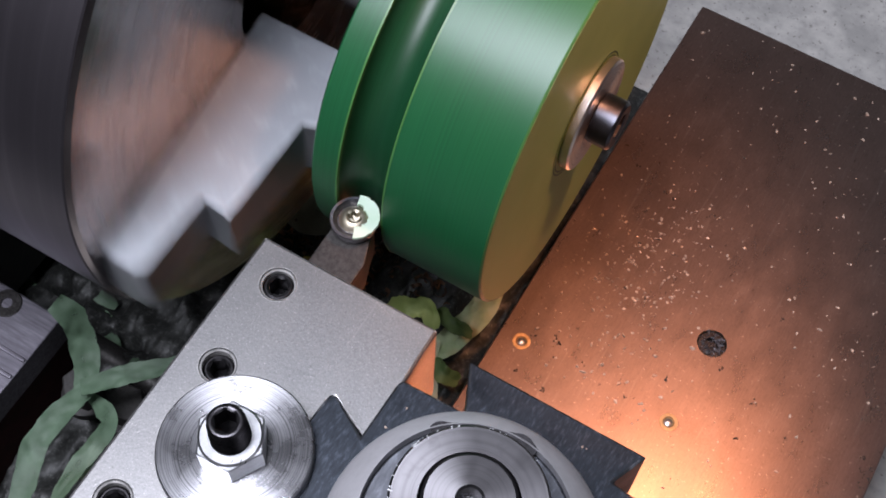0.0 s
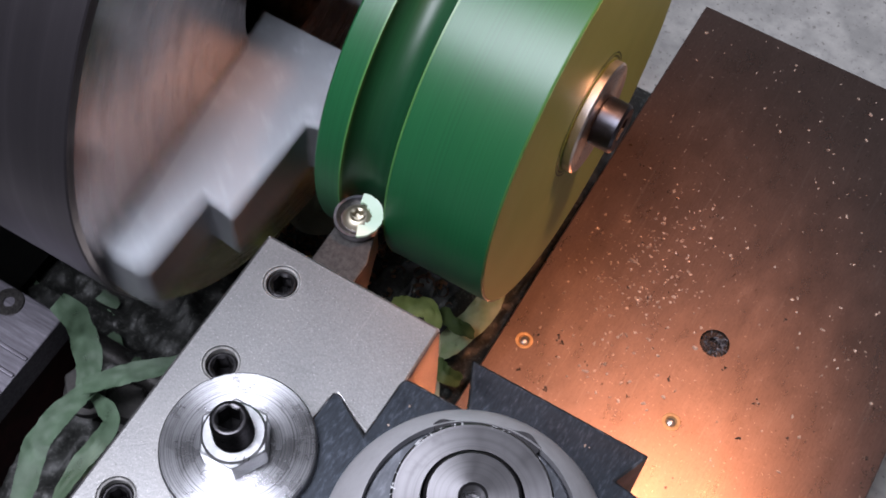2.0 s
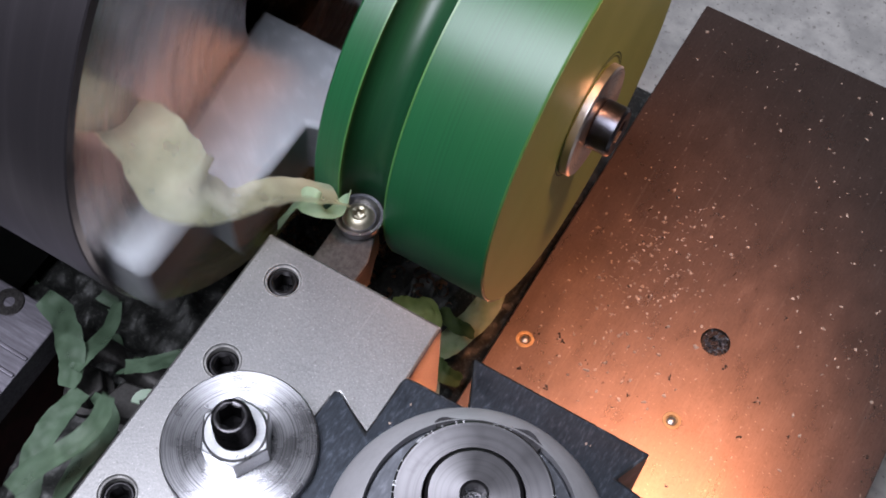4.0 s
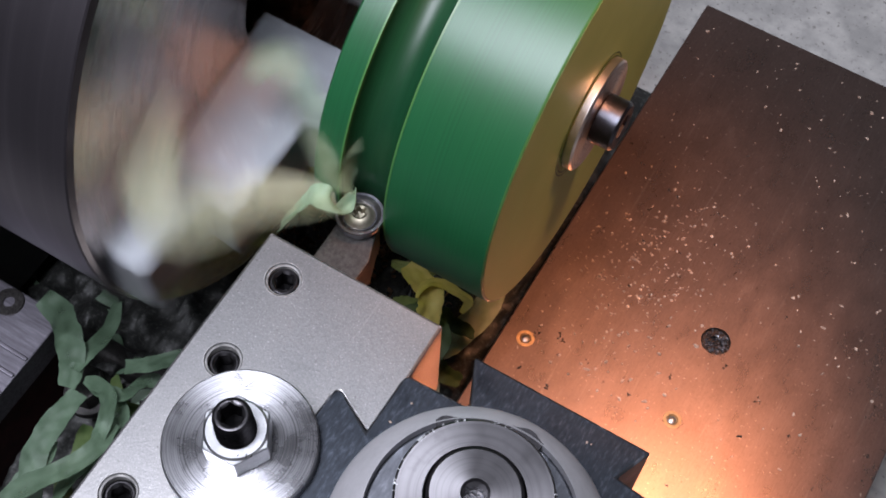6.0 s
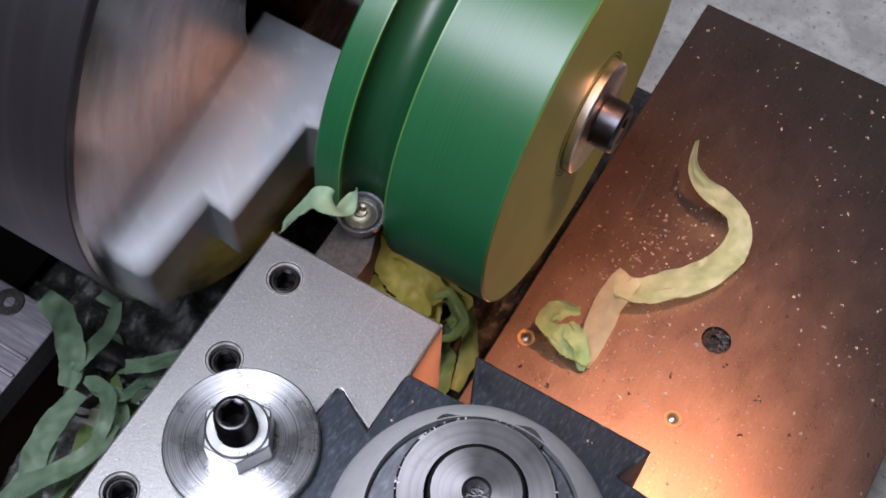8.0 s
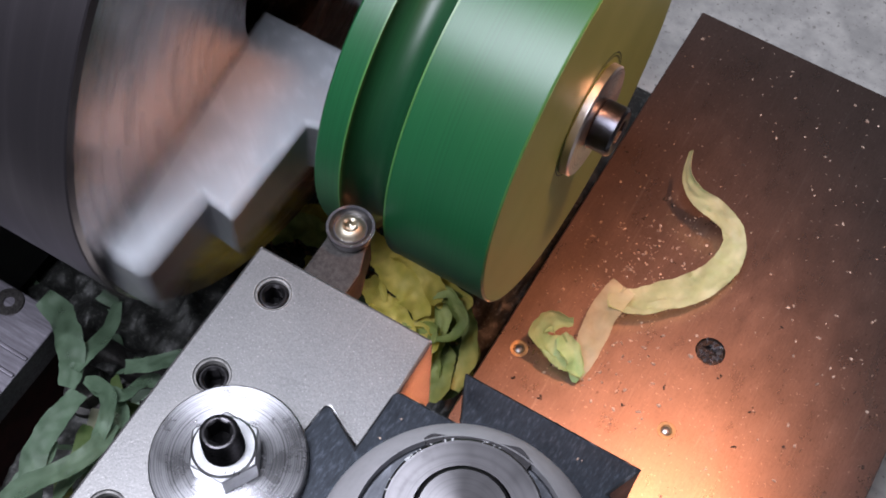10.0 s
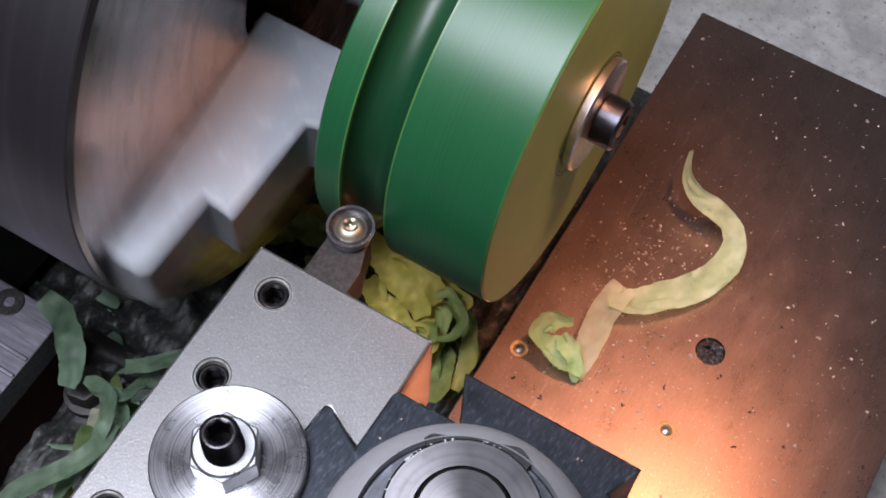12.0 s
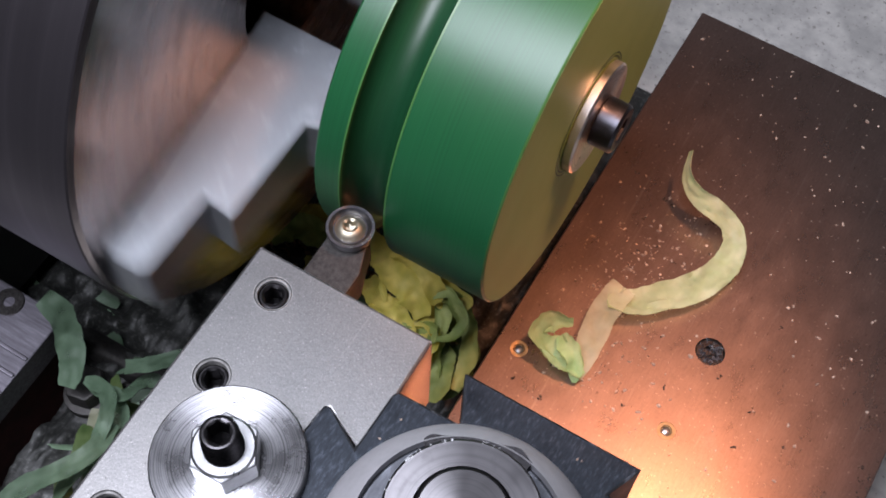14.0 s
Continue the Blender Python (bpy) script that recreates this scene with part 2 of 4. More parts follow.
def part(name, bm, material, parent, label="", smooth=20):
    """Links a bmesh, in mm of the whole scene, as one mesh object under a thing or a part."""
    origin = ORIGIN[parent.name]
    ob = new(name, mesh_of(name, bm, material, origin, smooth))
    ob.parent = parent
    ORIGIN[ob.name] = origin
    return tagged(ob, label) if label else ob


def solid(name, bm, material, at, label, category, group="", kind="", smooth=20):
    """A top-level thing of one mesh."""
    ob = new(name, mesh_of(name, bm, material, Vector(at), smooth))
    ob.location = Vector(at) * MM
    ORIGIN[ob.name] = Vector(at)
    return tagged(ob, label, category, group, kind)


def bevel(bm, width, segments=2, angle=30):
    edges = [e for e in bm.edges if len(e.link_faces) == 2 and e.calc_face_angle(0) > radians(angle)]
    if width and edges:
        bmesh.ops.bevel(bm, geom=edges, offset=width, segments=segments, affect="EDGES", profile=0.5, clamp_overlap=True)
    return bm


def prism(outline, z0, z1, edge=0.4, segments=2):
    """An upright block over an outline of (x, y) points."""
    bm = bmesh.new()
    low = [bm.verts.new((x, y, z0)) for x, y in outline]
    top = [bm.verts.new((x, y, z1)) for x, y in outline]
    bm.faces.new(low[::-1]), bm.faces.new(top)
    for i in range(len(low)):
        j = (i + 1) % len(low)
        bm.faces.new((low[i], low[j], top[j], top[i]))
    bmesh.ops.recalc_face_normals(bm, faces=bm.faces)
    return bevel(bm, edge, segments)


def box(x0, x1, y0, y1, z0, z1, edge=0.4, segments=2):
    return prism([(x0, y0), (x1, y0), (x1, y1), (x0, y1)], z0, z1, edge, segments)


def turned(profile, centre, axis="z", n=96, closed=False):
    """A body of revolution from (along, radius) pairs; centre is its point at along = 0."""
    bm = bmesh.new()
    cx, cy, cz = centre
    rings = []
    for a, r in profile:
        row = []
        for i in range(n if r > 1e-6 else 1):
            w = 2 * math.pi * i / n
            u, v = r * math.cos(w), r * math.sin(w)
            row.append(bm.verts.new((cx + a, cy + u, cz + v) if axis == "x" else (cx + u, cy + v, cz + a)))
        rings.append(row)
    pairs = list(zip(rings, rings[1:])) + ([(rings[-1], rings[0])] if closed else [])
    for p, q in pairs:
        for i in range(n):
            j = (i + 1) % n
            f = [p[i % len(p)], p[j % len(p)], q[j % len(q)], q[i % len(q)]]
            f = list(dict.fromkeys(f))
            if len(f) > 2:
                bm.faces.new(f)
    if not closed:
        for row, flip in ((rings[0], True), (rings[-1], False)):
            if len(row) > 1:
                bm.faces.new(row[::-1] if flip else row)
    return bm


def socketed(profile, across, depth, centre, axis="z", turn=0, n=48, star=False):
    """A screw: turned outside by (along, radius) pairs, the last one being the rim of a hexagon or star socket."""
    top = profile[-1][0]

    def shape(w):
        if star:
            return across * (0.86 + 0.14 * math.cos(6 * (w - turn)))
        return across / 2 / math.cos((w - turn) % (math.pi / 3) - math.pi / 6)

    levels = [[(a, r, 2 * math.pi * i / n) for i in range(n)] for a, r in profile]
    for along in (top - 0.3, top - depth):
        levels.append([(along, shape(2 * math.pi * i / n), 2 * math.pi * i / n) for i in range(n)])
    bm = bmesh.new()
    cx, cy, cz = centre
    rows = []
    for level in levels:
        rows.append([bm.verts.new((cx + a, cy + r * math.cos(w), cz + r * math.sin(w)) if axis == "x" else (cx + r * math.cos(w), cy + r * math.sin(w), cz + a)) for a, r, w in level])
    for p, q in zip(rows, rows[1:]):
        for i in range(n):
            j = (i + 1) % n
            bm.faces.new((p[i], p[j], q[j], q[i]))
    bm.faces.new(rows[0][::-1])
    a = top - depth - across * 0.4
    tip = bm.verts.new((cx + a, cy, cz) if axis == "x" else (cx, cy, cz + a))
    for i in range(n):
        bm.faces.new((rows[-1][i], rows[-1][(i + 1) % n], tip))
    return bm


def hexagon(r, turn=0, n=6):
    return [(r * math.cos(radians(turn + 360 * i / n)), r * math.sin(radians(turn + 360 * i / n))) for i in range(n)]


def drilled(ob, cutters):
    """Cuts the given bmeshes (mm of the whole scene) out of a linked mesh part, for good."""
    origin = ORIGIN[ob.name]
    cut = bmesh.new()
    for c in cutters:
        me = bpy.data.meshes.new("cutter")
        bmesh.ops.recalc_face_normals(c, faces=c.faces)
        for v in c.verts:
            v.co = (v.co - origin) * MM
        c.to_mesh(me)
        c.free()
        cut.from_mesh(me)
        bpy.data.meshes.remove(me)
    me = bpy.data.meshes.new("cutter")
    cut.to_mesh(me)
    cut.free()
    tool = bpy.data.objects.new("cutter", me)
    tool.location = origin * MM
    scene.collection.objects.link(tool)
    mod = ob.modifiers.new("holes", "BOOLEAN")
    mod.operation, mod.object, mod.solver = "DIFFERENCE", tool, "EXACT"
    bpy.context.view_layer.update()
    deps = bpy.context.evaluated_depsgraph_get()
    done = bpy.data.meshes.new_from_object(ob.evaluated_get(deps))
    ob.modifiers.clear()
    old, ob.data = ob.data, done
    bpy.data.objects.remove(tool)
    bpy.data.meshes.remove(me)
    return ob


def worn_edges(ob, material, width):
    """Gives the narrow bevels of a part (up to width, in mm) the bright metal that rubbing has laid bare."""
    me = ob.data
    me.materials.append(material)
    for p in me.polygons:
        longest = max((me.vertices[a].co - me.vertices[b].co).length for a, b in p.edge_keys)
        if p.area / longest < width * MM:
            p.material_index = 1


# ---- the setting ----
def setting():
    solid("bench_top", box(-1500, 1500, -90, 1600, -95, -70, 0), STONE, (0, 0, -70), "pale speckled stone bench top under the lathe", "bench", kind="structure")
    solid("floor", box(-1800, 1800, -1800, 1800, -960, -950, 0), WALL_PAINT, (0, 0, -950), "plain grey workshop floor", "floor", kind="structure")
    solid("wall_north", box(-1800, 1800, 1800, 1860, -950, 1600, 0), WALL_PAINT, (0, 1830, -950), "plain grey workshop wall", "wall", kind="structure")
    solid("wall_south", box(-1800, 1800, -1860, -1800, -950, 1600, 0), WALL_PAINT, (0, -1830, -950), "plain grey workshop wall", "wall", kind="structure")
    solid("wall_east", box(1800, 1860, -1800, 1800, -950, 1600, 0), WALL_PAINT, (1830, 0, -950), "plain grey workshop wall", "wall", kind="structure")
    solid("wall_west", box(-1860, -1800, -1800, 1800, -950, 1600, 0), WALL_PAINT, (-1830, 0, -950), "plain grey workshop wall", "wall", kind="structure")
    solid("ceiling", box(-1860, 1860, -1860, 1860, 1600, 1660, 0), WALL_PAINT, (0, 0, 1600), "plain grey workshop ceiling", "ceiling", kind="structure")


setting()


# ---- the machine ----
def chuck():
    """A three-jaw chuck whose dished face has its rim at x = -141."""
    t = thing("lathe_chuck", (-141, AXIS_Y, AXIS_Z), "dark steel three-jaw lathe chuck with bright stepped jaws, spinning", "lathe chuck")
    c = (-141, AXIS_Y, AXIS_Z)
    part("body", turned([(-95, 60), (-95, 97), (-93, 99.8), (-1.6, 99.8), (-1.2, 99.4), (-14, 60)], c, "x", 128, True), DARK_RIM, t)
    part("face", turned([(-40, 60), (-1.3, 98.5), (-1.2, 99.4), (0, 98.4), (-6.3, 24), (-40, 24)], c, "x", 128, True), STEEL_CHUCK, t, "turned steel chuck face, slightly dished")
    shape = [(-149.2, 13), (-106, 13), (-106, 34), (-119.5, 38), (-120.5, 70.5), (-128.6, 69.5), (-129.4, 93), (-132, 95), (-141.4, 95)]
    for k in range(3):
        turn = Matrix.Rotation(radians(120 * k), 3, "X")
        bm = bmesh.new()
        lo = [bm.verts.new((x, AXIS_Y - r, AXIS_Z - 26)) for x, r in shape]
        hi = [bm.verts.new((x, AXIS_Y - r, AXIS_Z - 5)) for x, r in shape]
        bm.faces.new(lo), bm.faces.new(hi[::-1])
        for i in range(len(lo)):
            j = (i + 1) % len(lo)
            bm.faces.new((lo[i], lo[j], hi[j], hi[i]))
        bmesh.ops.recalc_face_normals(bm, faces=bm.faces)
        bevel(bm, 0.35, 2)
        bmesh.ops.rotate(bm, verts=bm.verts, cent=(0, AXIS_Y, AXIS_Z), matrix=turn)
        part("jaw", bm, STEEL_JAW, t, "bright ground steel jaw with two steps")
        slot = bmesh.new()
        ends = [[slot.verts.new((x, AXIS_Y - r, AXIS_Z + z)) for x, r in ((-142.4, 98), (-140.8, 98), (-146.9, 24.5), (-148.6, 24.5))] for z in (-27, -4.6)]
        slot.faces.new(ends[0]), slot.faces.new(ends[1][::-1])
        for i in range(4):
            j = (i + 1) % 4
            slot.faces.new((ends[0][i], ends[0][j], ends[1][j], ends[1][i]))
        bmesh.ops.rotate(slot, verts=slot.verts, cent=(0, AXIS_Y, AXIS_Z), matrix=turn)
        part("jaw_slot", slot, DARK_CAST, t, "dark strip filling the jaw slot")
    return t


def headstock():
    bm = box(-420, -237, 60, 330, -60, 240, 6, 3)
    solid("headstock", bm, DARK_CAST, (-330, 195, -60), "dark painted headstock casting behind the chuck", "headstock")


def wheel():
    """The green plastic blank, grooved near the chuck."""
    t = thing("plastic_pulley", (-105.4, AXIS_Y, AXIS_Z), "green plastic pulley blank with a round groove, spinning in the chuck", "pulley")
    c = (0, AXIS_Y, AXIS_Z)
    groove = [(-91.4 + 6.4 * math.cos(w), 54.5 - 6.6 * math.sin(w)) for w in [math.pi * (1 - i / 20) for i in range(21)]]
    left = [(-105.4, 12), (-105.4, 54.4), (-104.8, 55), (-98.2, 55), (-97.8, 54.5), (-97.8, 12)]
    right = [(-85.0, 12), (-85.0, 54.5), (-84.6, 55), (-57.4, 55), (-57.4, 12)]
    part("flange", turned(left, c, "x", 192, True), GREEN, t, "thin green flange beside the groove", 25)
    part("rim", turned(right, c, "x", 192, True), GREEN, t, "wide green turned rim", 25)
    part("groove", turned([(-97.78, 12)] + groove + [(-85.02, 12)], c, "x", 192, True), GREEN_DARK, t, "freshly cut round groove, darker green than the rim", 25)
    for x0, x1 in ((-98.2, -97.75), (-85.05, -84.6)):
        part("groove_lip", turned([(x0, 54.5), (x0, 55.12), (x1, 55.08), (x1, 54.0)], c, "x", 192, True), GREEN_EDGE, t, "bright sharp lip of the groove")
    part("face_edge", turned([(-57.4, 54), (-57.4, 55.0), (-57.0, 54.6), (-56.9, 53.8)], c, "x", 192, True), GREEN_EDGE, t, "bright turned edge of the face")
    part("face", turned([(-57.7, 12), (-57.7, 54.2), (-56.9, 54.2), (-56.9, 12)], c, "x", 192, True), GREEN_FACE, t, "flat green face, painted olive for warm bounced light")
    return t


def clamp_bolt():
    t = thing("clamp_bolt", (-56.9, AXIS_Y, AXIS_Z), "socket-head bolt with a steel washer through the wheel's centre", "bolt")
    c = (-56.9, AXIS_Y + 0.3, AXIS_Z + 0.9)
    part("washer", turned([(0, 6), (0, 15.2), (0.4, 15.7), (2.4, 15.7), (2.9, 15.2), (2.9, 6)], c, "x", 96, True), STEEL_WASHER, t, "bright turned steel washer")
    head = socketed([(2.9, 6.6), (3.3, 6.9), (8.8, 6.9), (9.5, 6.2), (9.5, 4.2)], 6.6, 5.0, c, "x", 0.3)
    part("head", head, BOLT_STEEL, t, "polished dark socket bolt head", 25)
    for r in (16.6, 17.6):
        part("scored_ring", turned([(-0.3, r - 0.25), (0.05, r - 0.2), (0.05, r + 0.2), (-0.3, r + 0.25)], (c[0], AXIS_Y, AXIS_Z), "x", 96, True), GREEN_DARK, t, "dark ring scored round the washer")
    return t


def cross_slide():
    t = thing("cross_slide", (-64, 323, -22), "brown-tinted ground steel cross slide strewn with fine swarf", "cross slide")
    body = part("plate", box(-64.2, 60, -60, 323.3, -22, 0, 0.5), SLIDE, t)
    screw = (-2.3, 196.7)
    oilers = [(-2.7, 164.6), (-56.1, 165.1)]
    drilled(body, [turned([(-3.2, 0), (-3.2, 4.9), (1, 4.9), (1, 0)], (*screw, 0), "z", 48)] + [turned([(-1.2, 0), (-1.2, 3.0), (1, 3.0), (1, 0)], (x, y, 0), "z", 48) for x, y in oilers])
    head = part("slide_screw", turned([(-3.2, 0), (-3.2, 4.8), (-1.4, 4.8), (-1.0, 4.4), (-1.0, 2.4), (-2.6, 2.4), (-2.6, 0)], (*screw, 0), "z", 40), BLACK_OXIDE, t, "sunk socket screw packed with swarf")
    rng = random.Random(5)
    bm = bmesh.new()
    for _ in range(70):
        r, w = 4.3 * math.sqrt(rng.random()), rng.random() * 6.283
        curl(bm, (screw[0] + r * math.cos(w), screw[1] + r * math.sin(w), -0.7 + rng.random() * 0.5), rng.uniform(0.5, 1.1), rng)
    part("packed_swarf", bm, GRIT_BLUE, head, "blue-grey curled swarf")
    for x, y in oilers:
        ring = part("oiler", turned([(-1.2, 1.5), (-1.2, 2.95), (0.03, 2.95), (0.06, 2.7), (0.02, 1.9), (-0.6, 1.5)], (x, y, 0), "z", 48, True), BRASS, t, "brass ball oiler")
        part("ball", turned([(-1.4, 0), (-1.2, 1.2), (-0.6, 1.6), (-0.2, 1.2), (0.05, 0.6), (0.1, 0)], (x, y, 0), "z", 24), STEEL_NUT, ring, "bright steel ball")
    return t


def saddle():
    t = thing("saddle", (0, 100, -70), "dark cast saddle under the cross slide", "saddle")
    part("casting", box(-58, 54, -80, 300, -70, -22.5, 1.5), DARK_CAST, t)
    return t


def holder():
    t = thing("tool_holder", (-80, 70, 80), "grey blasted-steel quick-change tool holder on the tool post", "tool holder")
    outline = [(-103.4, 0), (-56.4, 0), (-56.4, 37), (-67, 35), (-68.6, 36), (-68.6, 79), (-67.6, 80.4), (-57.0, 75.6), (-56.2, 77), (-56.4, 106.2), (-103.4, 106.2)]
    body = part("body", prism(outline, 80, 116, 0.7), STEEL_HOLDER, t)
    spots = [(-93.8, 97.2), (-93.9, 73.5), (-95.1, 37.2), (-93.9, 12.0)]
    cut = [turned([(-9, 0), (-9, 3.75), (-0.6, 3.75), (0.05, 4.4), (1, 4.4), (1, 0)], (x, y, 116), "z", 40) for x, y in spots]
    drilled(body, cut + [box(-96.2, -82.6, -10, 120, 82, 104, 0)])
    worn_edges(body, EDGE_BRIGHT, 0.5)
    for i, (x, y) in enumerate(spots):
        z = 115.1 if i == 0 else 114.2
        part("countersink", turned([(-0.72, 3.74), (-0.05, 4.42), (0.03, 4.5), (0.03, 4.42), (-0.6, 3.7), (-2.5, 3.66), (-2.5, 3.74)], (x, y, 116), "z", 48, True), EDGE_BRIGHT, t, "bright countersunk rim of the screw hole")
        part("set_screw", socketed([(-6.5, 3.55), (-0.55, 3.55), (-0.1, 3.25), (0, 3.05), (0, 2.75), (-0.1, 2.6)], 4.1, 5.6, (x, y, z), "z", radians(15 + 23 * i)), BLACK_OXIDE, t, "black socket set screw", 25)
    return t


def height_nut():
    at = (-76.9, 57.4)
    t = thing("height_nut", (*at, 116), "polished steel height-setting disc with a hex nut and socket set screw", "height nut")
    part("disc", turned([(0, 4), (0, 15.8), (0.6, 16.5), (8.9, 16.5), (9.4, 16.1), (9.4, 4)], (*at, 116), "z", 128, True), STEEL_DISC, t)
    hexa = prism([(x + at[0], y + at[1]) for x, y in hexagon(7.75, 1.5)], 125.5, 132.5, 0.35)
    nut = part("nut", hexa, STEEL_NUT, t, "zinc-plated hex nut")
    part("nut_chamfer", turned([(0, 4.6), (0, 6.7), (0.35, 6.2), (0.35, 4.6)], (*at, 132.5), "z", 64, True), STEEL_NUT, nut)
    thread = []
    for i in range(9):
        thread += [(16.5 + i * 0.86, 4.3 - 0.03 * i), (16.9 + i * 0.86, 3.95 - 0.03 * i)]
    stud = socketed([(0, 4.2)] + thread + [(24.2, 3.95), (24.9, 3.5), (25.0, 3.2), (24.95, 2.75)], 4.3, 6.0, (*at, 116), "z", radians(8))
    part("set_screw", stud, BLACK_OXIDE, t, "black threaded socket set screw", 25)
    rng = random.Random(14)
    for k in range(7):
        w = radians(-40 + rng.uniform(-14, 14)) if k < 4 else radians(150 + rng.uniform(-14, 14))
        x, y = at[0] + (5.6 + 0.35 * k % 1.1) * math.cos(w), at[1] + (5.6 + 0.35 * k % 1.1) * math.sin(w)
        part("stamp_mark", box(x - 0.08, x + 0.08, y - 0.3, y + 0.3, 132.5, 132.9, 0.0), DULL_STEEL, nut)
    return t


def tool():
    t = thing("turning_tool", (-89.4, 100, 92), "turning tool with a round button insert on a steel shank", "turning tool")
    part("shank", prism([(-95.4, 40), (-83.3, 40), (-83.3, 117), (-85.3, 122.5), (-86.6, 127), (-88.5, 129), (-92.5, 129.6), (-95.0, 127), (-95.8, 122)], 92, 103.6, 0.3), STEEL_SHANK, t)
    c = (-91.3, 125.5, 0)
    part("insert", turned([(102.6, 2), (102.6, 5.2), (106.8, 6.1), (107, 6.0), (107, 5.3), (106.2, 4.5), (105.9, 4.2), (105.9, 2)], c, "z", 64, True), STEEL_INSERT, t, "round carbide insert")
    part("insert_screw", socketed([(103, 3.9), (106.2, 3.9), (107.0, 3.3), (107.6, 2.4), (107.7, 2.0)], 1.75, 2.4, c, "z", 0.2, 60, True), STEEL_BRASSY, t, "yellowish star-socket screw", 25)
    rng = random.Random(19)
    bm = bmesh.new()
    for k in range(26):
        w, r = rng.uniform(-1.0, 0.9), 5.7 + rng.uniform(-0.25, 0.35)
        flake(bm, (c[0] + r * math.cos(w), c[1] + r * math.sin(w), 106.9), rng.uniform(0.12, 0.3), rng)
    part("torn_crumbs", bm, CHIP_WHITE, t, "pale plastic crumbs stuck to the cutting edge")
    return t


def stuck_chip():
    """The scrap of pale plastic that lies on the insert until the cut begins."""
    rng = random.Random(3)
    bm = bmesh.new()
    ring = []
    for i in range(26):
        w = radians(-62 + 170 * i / 25)
        ring.append((6.1 + 0.25 * rng.random(), w))
    outer = [(-91.3 + r * math.cos(w), 125.5 + r * math.sin(w)) for r, w in ring]
    inner = [(-91.3 + (2.6 + 1.1 * rng.random()) * math.cos(w), 125.5 + (2.6 + 1.1 * rng.random()) * math.sin(w)) for _, w in ring[::-1]]
    return solid("plastic_scrap", prism(outer + inner, 107.05, 107.9, 0), CHIP_WHITE, (-91.3, 125.5, 107), "pale green plastic scrap lying on the round insert", "shaving")


def tool_post():
    t = thing("tool_post", (-24.5, 60, 0), "blued steel quick-change tool post with dovetails and a round cap", "tool post")
    out = [(-55.6, 28), (8, 28), (8, 91), (-6, 92.6), (-2.3, 101.2), (-45.4, 101), (-40.3, 90), (-55.4, 89.6), (-56.2, 88.4), (-56.6, 74), (-65.8, 79.2), (-67.4, 78.8), (-68, 72), (-68, 44), (-66, 40), (-56, 45)]
    worn_edges(part("block", prism(out, 30, 122, 0.6), STEEL_POST, t), EDGE_BLUED, 0.5)
    part("base", box(-52, 5, 30, 86, 0.2, 30, 1), DARK_CAST, t)
    c = (-24.6, 60.3, 0)
    cap = part("cap", turned([(122, 19), (122, 29.6), (126, 29.5), (131, 29.0), (136, 28.1), (140.5, 26.6), (144.5, 24.6), (148, 22.3), (150.3, 20.6), (150.7, 20.2), (146, 20.0)], c, "z", 128, True), STEEL_CAP, t, "domed grey steel cap")
    part("cap_well", turned([(123, 13), (123, 20.1), (148.4, 20.1), (148.7, 19.6), (148.9, 15), (148.9, 13)], c, "z", 96, True), STEEL_WELL, cap, "blued floor of the cap")
    # Solid black block in the notch paints the gap's shadow behind the sleeve.
    lobe = [(20.5 + 1.0 * math.exp(-((w - 1.52) / 0.10) ** 2) + 0.8 * math.exp(-((w - 2.34) / 0.08) ** 2), w) for w in [1.36 + 1.06 * k / 30 for k in range(31)]]
    outline = [(c[0] + r * math.cos(w), c[1] + r * math.sin(w)) for r, w in lobe] + [(c[0] + 17.0 * math.cos(w), c[1] + 17.0 * math.sin(w)) for _, w in lobe[::-1]]
    part("notch_shade", prism(outline, 145, 150.4, 0), BLACK_OXIDE, cap, "lobed black block for the cap's notch and the gap's shade")
    spindle = part("spindle", turned([(122, 9), (122, 14.2), (165.5, 14.2), (166, 13.75), (166, 9.1), (165.7, 8.9), (158, 8.9)], c, "z", 96, True), STEEL_BOSS, t, "turned steel sleeve with a nicked rim")
    rng = random.Random(11)
    for k in range(34):
        w = rng.gauss(2.5, 0.55) if k < 24 else rng.uniform(0, 6.283)
        r, half, deep = 13.75 + rng.uniform(-0.1, 0.3), rng.uniform(0.003, 0.014), rng.uniform(0.05, 0.3)
        part("nick", prism([(c[0] + a * math.cos(w + d), c[1] + a * math.sin(w + d)) for a, d in ((14.19, -half), (14.21, half * 0.8), (r - deep, half), (r - deep * 0.6, -half * 0.9))], 165.2, 166.03, 0), STEEL_NUT, spindle)
    stud = part("stud", turned([(150, 0), (150, 8.5), (167, 8.5), (167.6, 7.9), (167.8, 2.6), (167.4, 2.2), (163, 2.0), (163, 0)], c, "z", 64), STEEL_BOSS, t, "round-ended steel stud with a centre hole")
    bm = bmesh.new()
    for _ in range(26):
        r, w = 1.9 * math.sqrt(rng.random()), rng.random() * 6.283
        curl(bm, (c[0] + r * math.cos(w), c[1] + r * math.sin(w), 165.4 + rng.random() * 1.2), rng.uniform(0.3, 0.7), rng)
    part("packed_swarf", bm, GRIT_BLUE, stud, "dark curled swarf in the centre hole")
    part("clamp_screw", turned([(121, 0), (121, 2.4), (123, 2.4), (123.6, 1.8), (123.6, 0)], (1.5, 88.5, 0), "z", 32), BLACK_OXIDE, t, "small black screw")
    return t


